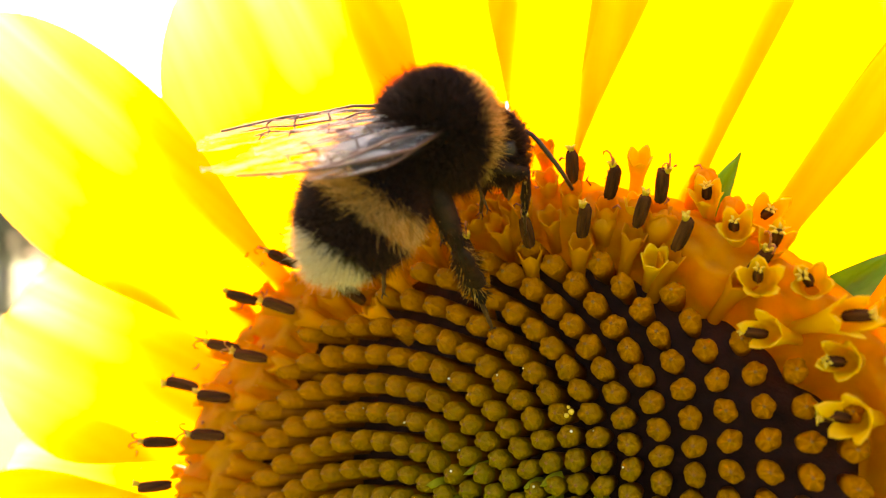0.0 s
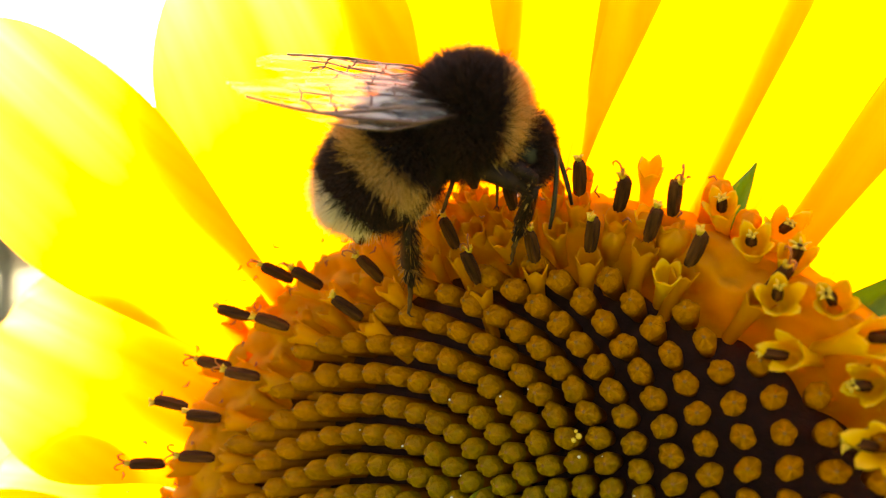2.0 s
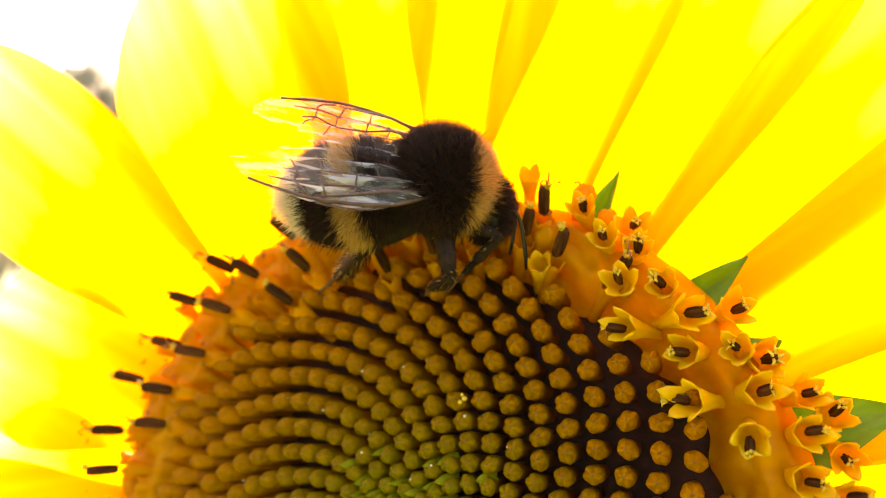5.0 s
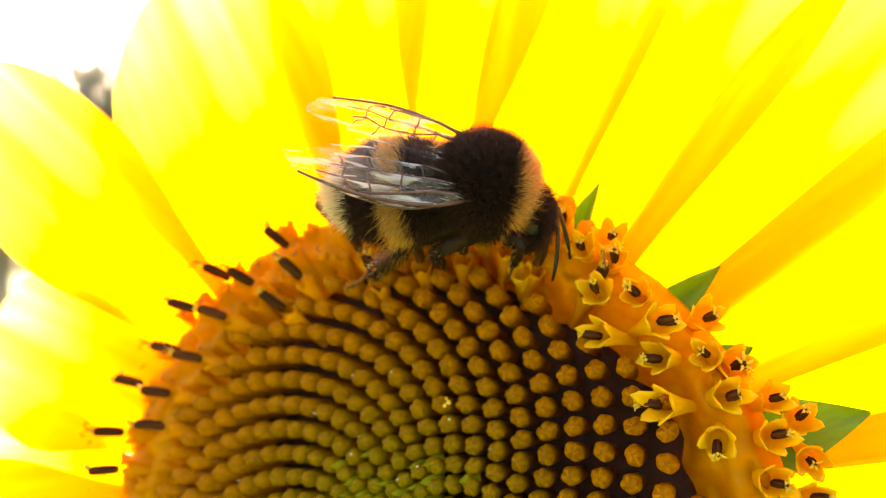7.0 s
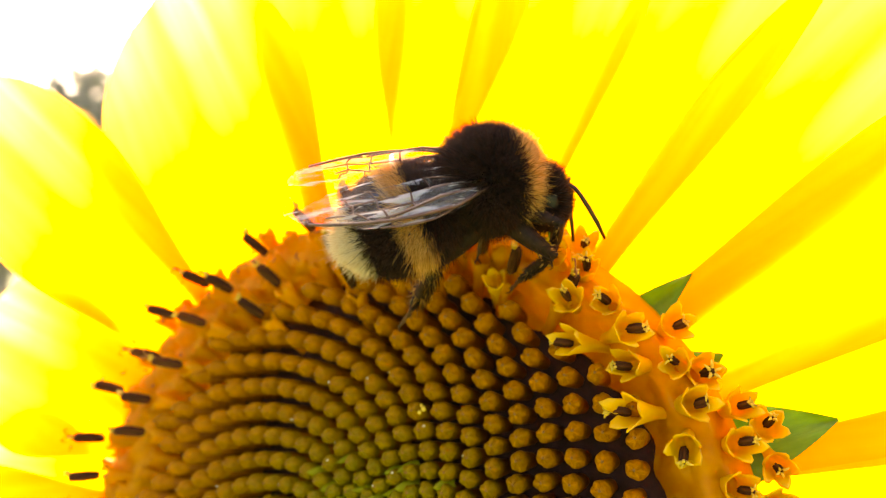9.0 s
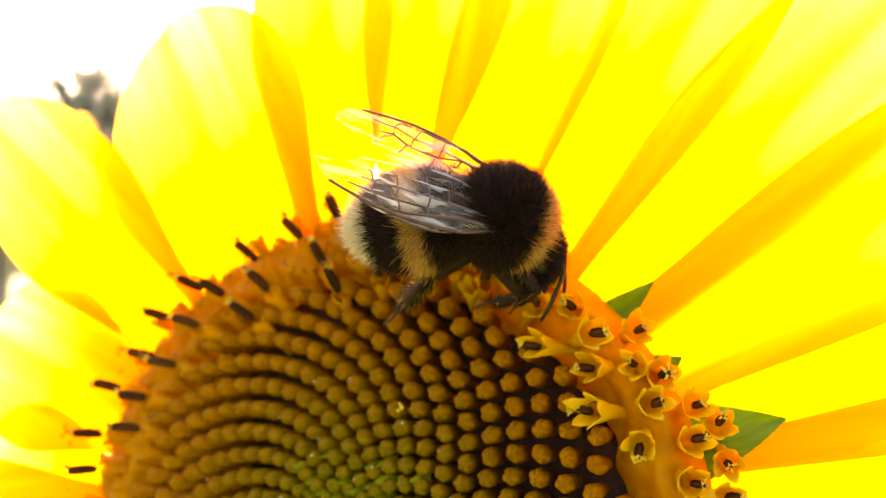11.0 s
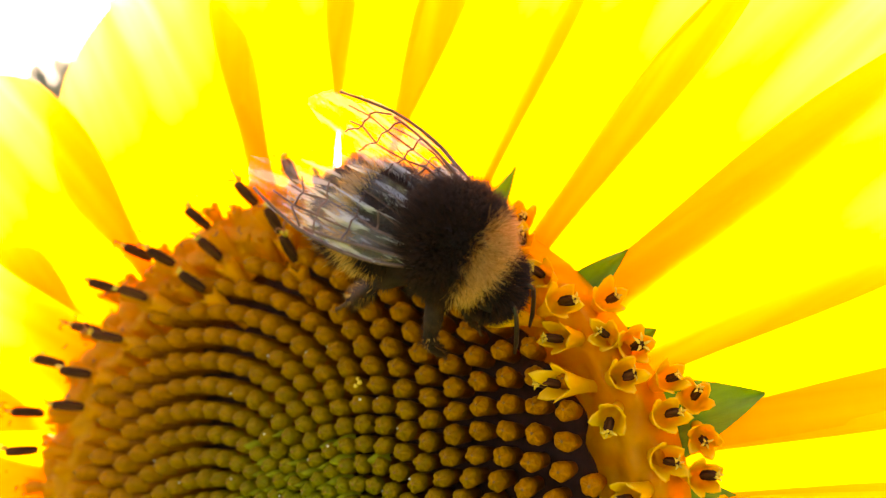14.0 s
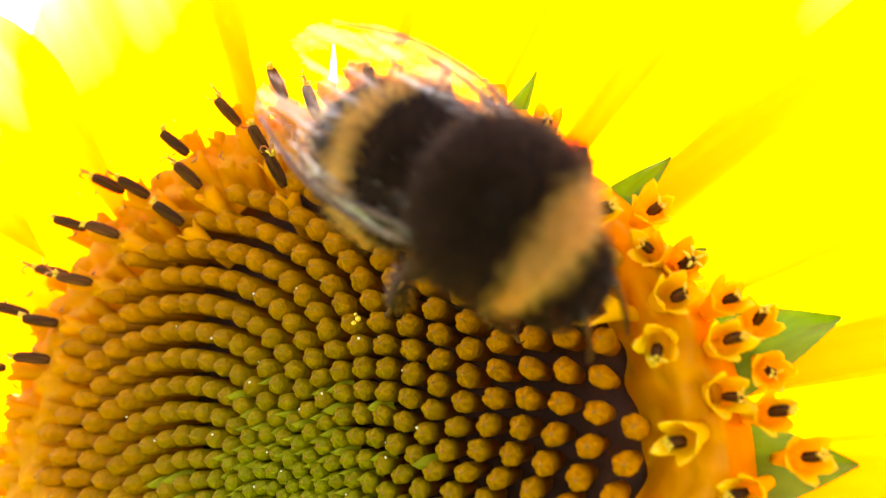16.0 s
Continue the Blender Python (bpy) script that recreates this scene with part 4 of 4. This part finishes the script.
BEE = [
    (0, -0.00106, 0.05032, 1.50941, 15.73, -22.11, 13.35),
    (0.5, -0.00148, 0.04981, 1.50930, 16.06, -22.69, 10.78),
    (1, -0.00136, 0.05257, 1.51171, 19.88, -26.00, -1.72),
    (1.5, 0.00184, 0.05137, 1.51086, 20.59, -4.99, 7.82),
    (2, 0.00110, 0.05285, 1.51177, 21.55, -0.11, -0.55),
    (2.5, 0.00397, 0.05106, 1.50887, 24.25, 14.96, -0.97),
    (3, 0.00368, 0.05425, 1.50843, 34.36, 7.62, -7.53),
    (3.5, 0.00693, 0.05232, 1.50705, 37.17, 4.06, -0.02),
    (4, 0.00668, 0.05030, 1.50668, 36.75, 2.99, -0.02),
    (6.5, 0.01083, 0.04922, 1.50801, 36.07, 2.86, 0.74),
    (7, 0.01227, 0.04815, 1.50776, 34.99, 6.41, -2.43),
    (7.5, 0.01258, 0.04814, 1.50781, 32.56, -2.24, 3.22),
    (8, 0.01444, 0.04781, 1.50914, 19.68, -8.31, 3.44),
    (8.5, 0.01346, 0.04884, 1.50954, 23.50, -15.76, -0.57),
    (9, 0.01480, 0.04629, 1.50871, 23.44, -16.81, 1.43),
    (11.5, 0.01847, 0.04439, 1.50648, 35.30, 20.16, 2.95),
    (12, 0.01762, 0.04582, 1.50748, 34.00, 16.56, -5.88),
    (12.5, 0.01904, 0.04426, 1.50626, 30.78, 24.90, -8.07),
    (13, 0.01934, 0.04480, 1.50520, 38.12, 21.87, -7.81),
    (13.3, 0.01617, 0.04628, 1.50479, 42.59, 31.86, -22.56),
    (13.5, 0.01753, 0.04458, 1.50249, 42.91, 32.71, -18.34),
    (14, 0.01742, 0.04155, 1.50112, 51.33, 26.50, -18.96),
    (14.5, 0.01860, 0.04292, 1.49895, 58.92, 15.02, -11.66),
    (15, 0.01938, 0.03990, 1.49879, 58.07, 14.28, -6.58),
    (15.5, 0.02020, 0.03835, 1.49888, 55.71, 11.63, -10.56),
    (16, 0.01890, 0.03398, 1.49526, 63.41, 34.22, -21.38),
]
DROOP = [(0, 34), (0.5, 32), (1, 24), (1.5, 33), (2, 44), (2.5, 40), (3, 22), (3.5, 11), (4, 14), (6.5, 12), (7, 12), (7.5, 17), (8, 24), (8.5, 8), (9, 8), (11.5, 31), (12, 29), (12.5, 35), (13, 27), (13.3, 32), (13.5, 29), (14, 22), (14.5, 18), (15, 18), (15.5, 17), (16, 25)]


def swing(t, period, phase):
    return math.sin(2 * math.pi * (t / period + phase))


def wing_pose(which, s, spread, raise_):
    """Pose of a wing: spread is its angle from the body's line, raise_ its lift."""
    if which == "fore":
        return pose(0.3 * MM, 3.3 * s * MM, (1.6 if s > 0 else 0.5) * MM) @ Matrix.Rotation(radians(180 - s * spread), 4, "Z") @ Matrix.Rotation(radians(-raise_), 4, "Y") @ Matrix.Rotation(radians(-12 if s > 0 else -20), 4, "X")
    return pose(-0.9 * MM, 3.1 * s * MM, (1.3 if s > 0 else 0.2) * MM) @ Matrix.Rotation(radians(180 - s * (spread + 3)), 4, "Z") @ Matrix.Rotation(radians(-raise_ + 3), 4, "Y") @ Matrix.Rotation(radians(-10 if s > 0 else -22), 4, "X")


SPREAD = [(0, 6, 9), (2.5, 6, 6), (4, 5, 7), (9, 5, 7), (11.5, 6, 4), (13.5, 9, 6), (14, 4, 5), (14.5, 0, 4), (15, -4, 2), (16, -4, -4)]


# where each foot stands on the disc, x and y in millimetres, from a time on
FEET = {
    ("hind", -1): [(0, 1.0, 19.6), (1.0, 0.6, 19.6), (1.5, -6.2, 22.4), (7.0, -5.8, 22.4), (7.5, 4.6, 19.6), (13.5, 4.4, 19.6), (14.0, 4.6, 19.3), (14.5, 6.5, 17.6), (15.0, 9.5, 13.5), (16.0, 9.5, 12.0)],
    ("middle", -1): [(0, 0.0, 29.0), (1.0, 0.5, 28.6), (1.5, 2.8, 25.7), (2.0, 2.3, 26.3), (3.0, 0.8, 26.2), (3.5, 7.4, 21.0), (4.0, 7.5, 20.4), (6.5, 6.8, 25.8), (7.5, 7.5, 24.8), (8.0, 12.0, 23.0), (8.5, 13.5, 22.8),
                     (9.0, 15.8, 23.6), (11.5, 15.2, 22.9), (12.0, 13.6, 22.9), (13.0, 13.4, 22.9), (13.5, 13.4, 19.5), (14.0, 16.0, 15.0), (14.5, 20.4, 11.8), (15.5, 20.4, 11.8), (16.0, 21.0, 10.5)],
}
REST = {"front": (2.2, 2.4, -7.0), "middle": (-0.5, 7.5, -10.5), "hind": (-8.5, 6.0, -11.0)}
# how the breeze lifts and turns some petals: seconds, lift and turn in degrees
PETAL_SWAY = {137.4: [(0, 15.3, 1.0), (4, 14.8, 1.0), (8, 10.3, 1.0), (12.5, 1.5, 1.0), (14.5, -1.8, 1.6), (16, -2.0, 1.6)], 159: [(0, 5, 0), (4, 3, 0), (9, 2, 0), (12.5, 0, 0), (16, 0, 0)],
              114.4: [(0, 0.4, 4.6), (4, 3.4, 1.5), (8, 1.5, 5.0), (12.5, -5.0, 6.2), (14.5, -5.2, 10.5), (16, -5.2, 10.5)]}


def between(rows, t):
    """The place in a list of timed rows at t, on a straight line between its neighbours."""
    for a, b in zip(rows, rows[1:]):
        if t <= b[0]:
            k = max(0.0, (t - a[0]) / (b[0] - a[0]))
            return [u + (v - u) * k for u, v in zip(a[1:], b[1:])]
    return list(rows[-1][1:])


def aim(way, up):
    """A turn whose x lies along way and whose z leans towards up."""
    x = way.normalized()
    y = up.cross(x).normalized()
    return Matrix((x, y, x.cross(y))).transposed().to_4x4()


def leg_rows(which, s, hip, body):
    """Poses of a thigh and its lower leg that keep the foot on the flower."""
    upper, lower, size = [], [], SIZES[which]
    ground = HEAD_POSE.inverted()
    for t, m in body:
        if (which, s) in FEET:
            x, y = between(FEET[which, s], t)
            target = Vector((x, y, -4.2)) * MM
        else:
            rest = REST[which]
            target = ground @ (m @ mm(rest[0], rest[1] * s, rest[2]))
            r = math.hypot(target.x, target.y) / MM
            floor = -4.2 if r < 27 else -1.5 if r < 36 else -6.0
            target.z = max(floor * MM, min(target.z, (floor + 1) * MM))
        foot = m.inverted() @ (HEAD_POSE @ target) - hip
        reach = min(max(foot.length, 7.5 * size * MM), (THIGH + SHIN) * 0.985 * size * MM)
        foot = foot.normalized() * reach
        bend = Vector((-0.25 if which == "hind" else 0.15, 0.75 * s, 0.85))
        side = (bend - foot.normalized() * bend.dot(foot.normalized())).normalized()
        a, b = THIGH * size * MM, SHIN * size * MM
        along = (a * a + reach * reach - b * b) / (2 * reach)
        knee = foot.normalized() * along + side * math.sqrt(max(0.0, a * a - along * along))
        first = aim(knee, side)
        second = aim(foot - knee, side)
        upper.append((t, Matrix.Translation(hip) @ first @ Matrix.Scale(size, 4)))
        lower.append((t, Matrix.Translation(mm(THIGH, 0, 0)) @ first.inverted() @ second))
    return upper, lower


def motions():
    walk(bee, [(t, pose(x, y, z, rx, ry, rz)) for t, x, y, z, rx, ry, rz in BEE])
    walk(abdomen, [(t, Matrix.Translation(mm(-3.2, 0, -0.6)) @ Matrix.Rotation(radians(-angle), 4, "Y")) for t, angle in DROOP])
    for (which, s), wing in wings.items():
        walk(wing, [(t, wing_pose(which, s, spread, up)) for t, spread, up in SPREAD])
    body = [(t, pose(x, y, z, rx, ry, rz)) for t, x, y, z, rx, ry, rz in BEE]
    for (which, s), (leg, lower) in legs.items():
        upper_rows, lower_rows = leg_rows(which, s, leg.matrix_basis.translation.copy(), body)
        walk(leg, upper_rows)
        walk(lower, lower_rows)
    for angle, rows in PETAL_SWAY.items():
        flat = petals[angle].matrix_basis.copy()
        walk(petals[angle], [(t, flat @ Matrix.Rotation(radians(-lift), 4, "Y") @ Matrix.Rotation(radians(turn), 4, "Z")) for t, lift, turn in rows])
    for s, antenna in antennae.items():
        root = antenna.matrix_basis.translation.copy()
        walk(antenna, [(t, Matrix.Translation(root) @ pose(0, 0, 0, 0, 12 * swing(t, 1.3, 0.3 * s), 10 * swing(t, 2.1, 0.2 * s))) for t in (0.5 * k for k in range(33))])


motions()
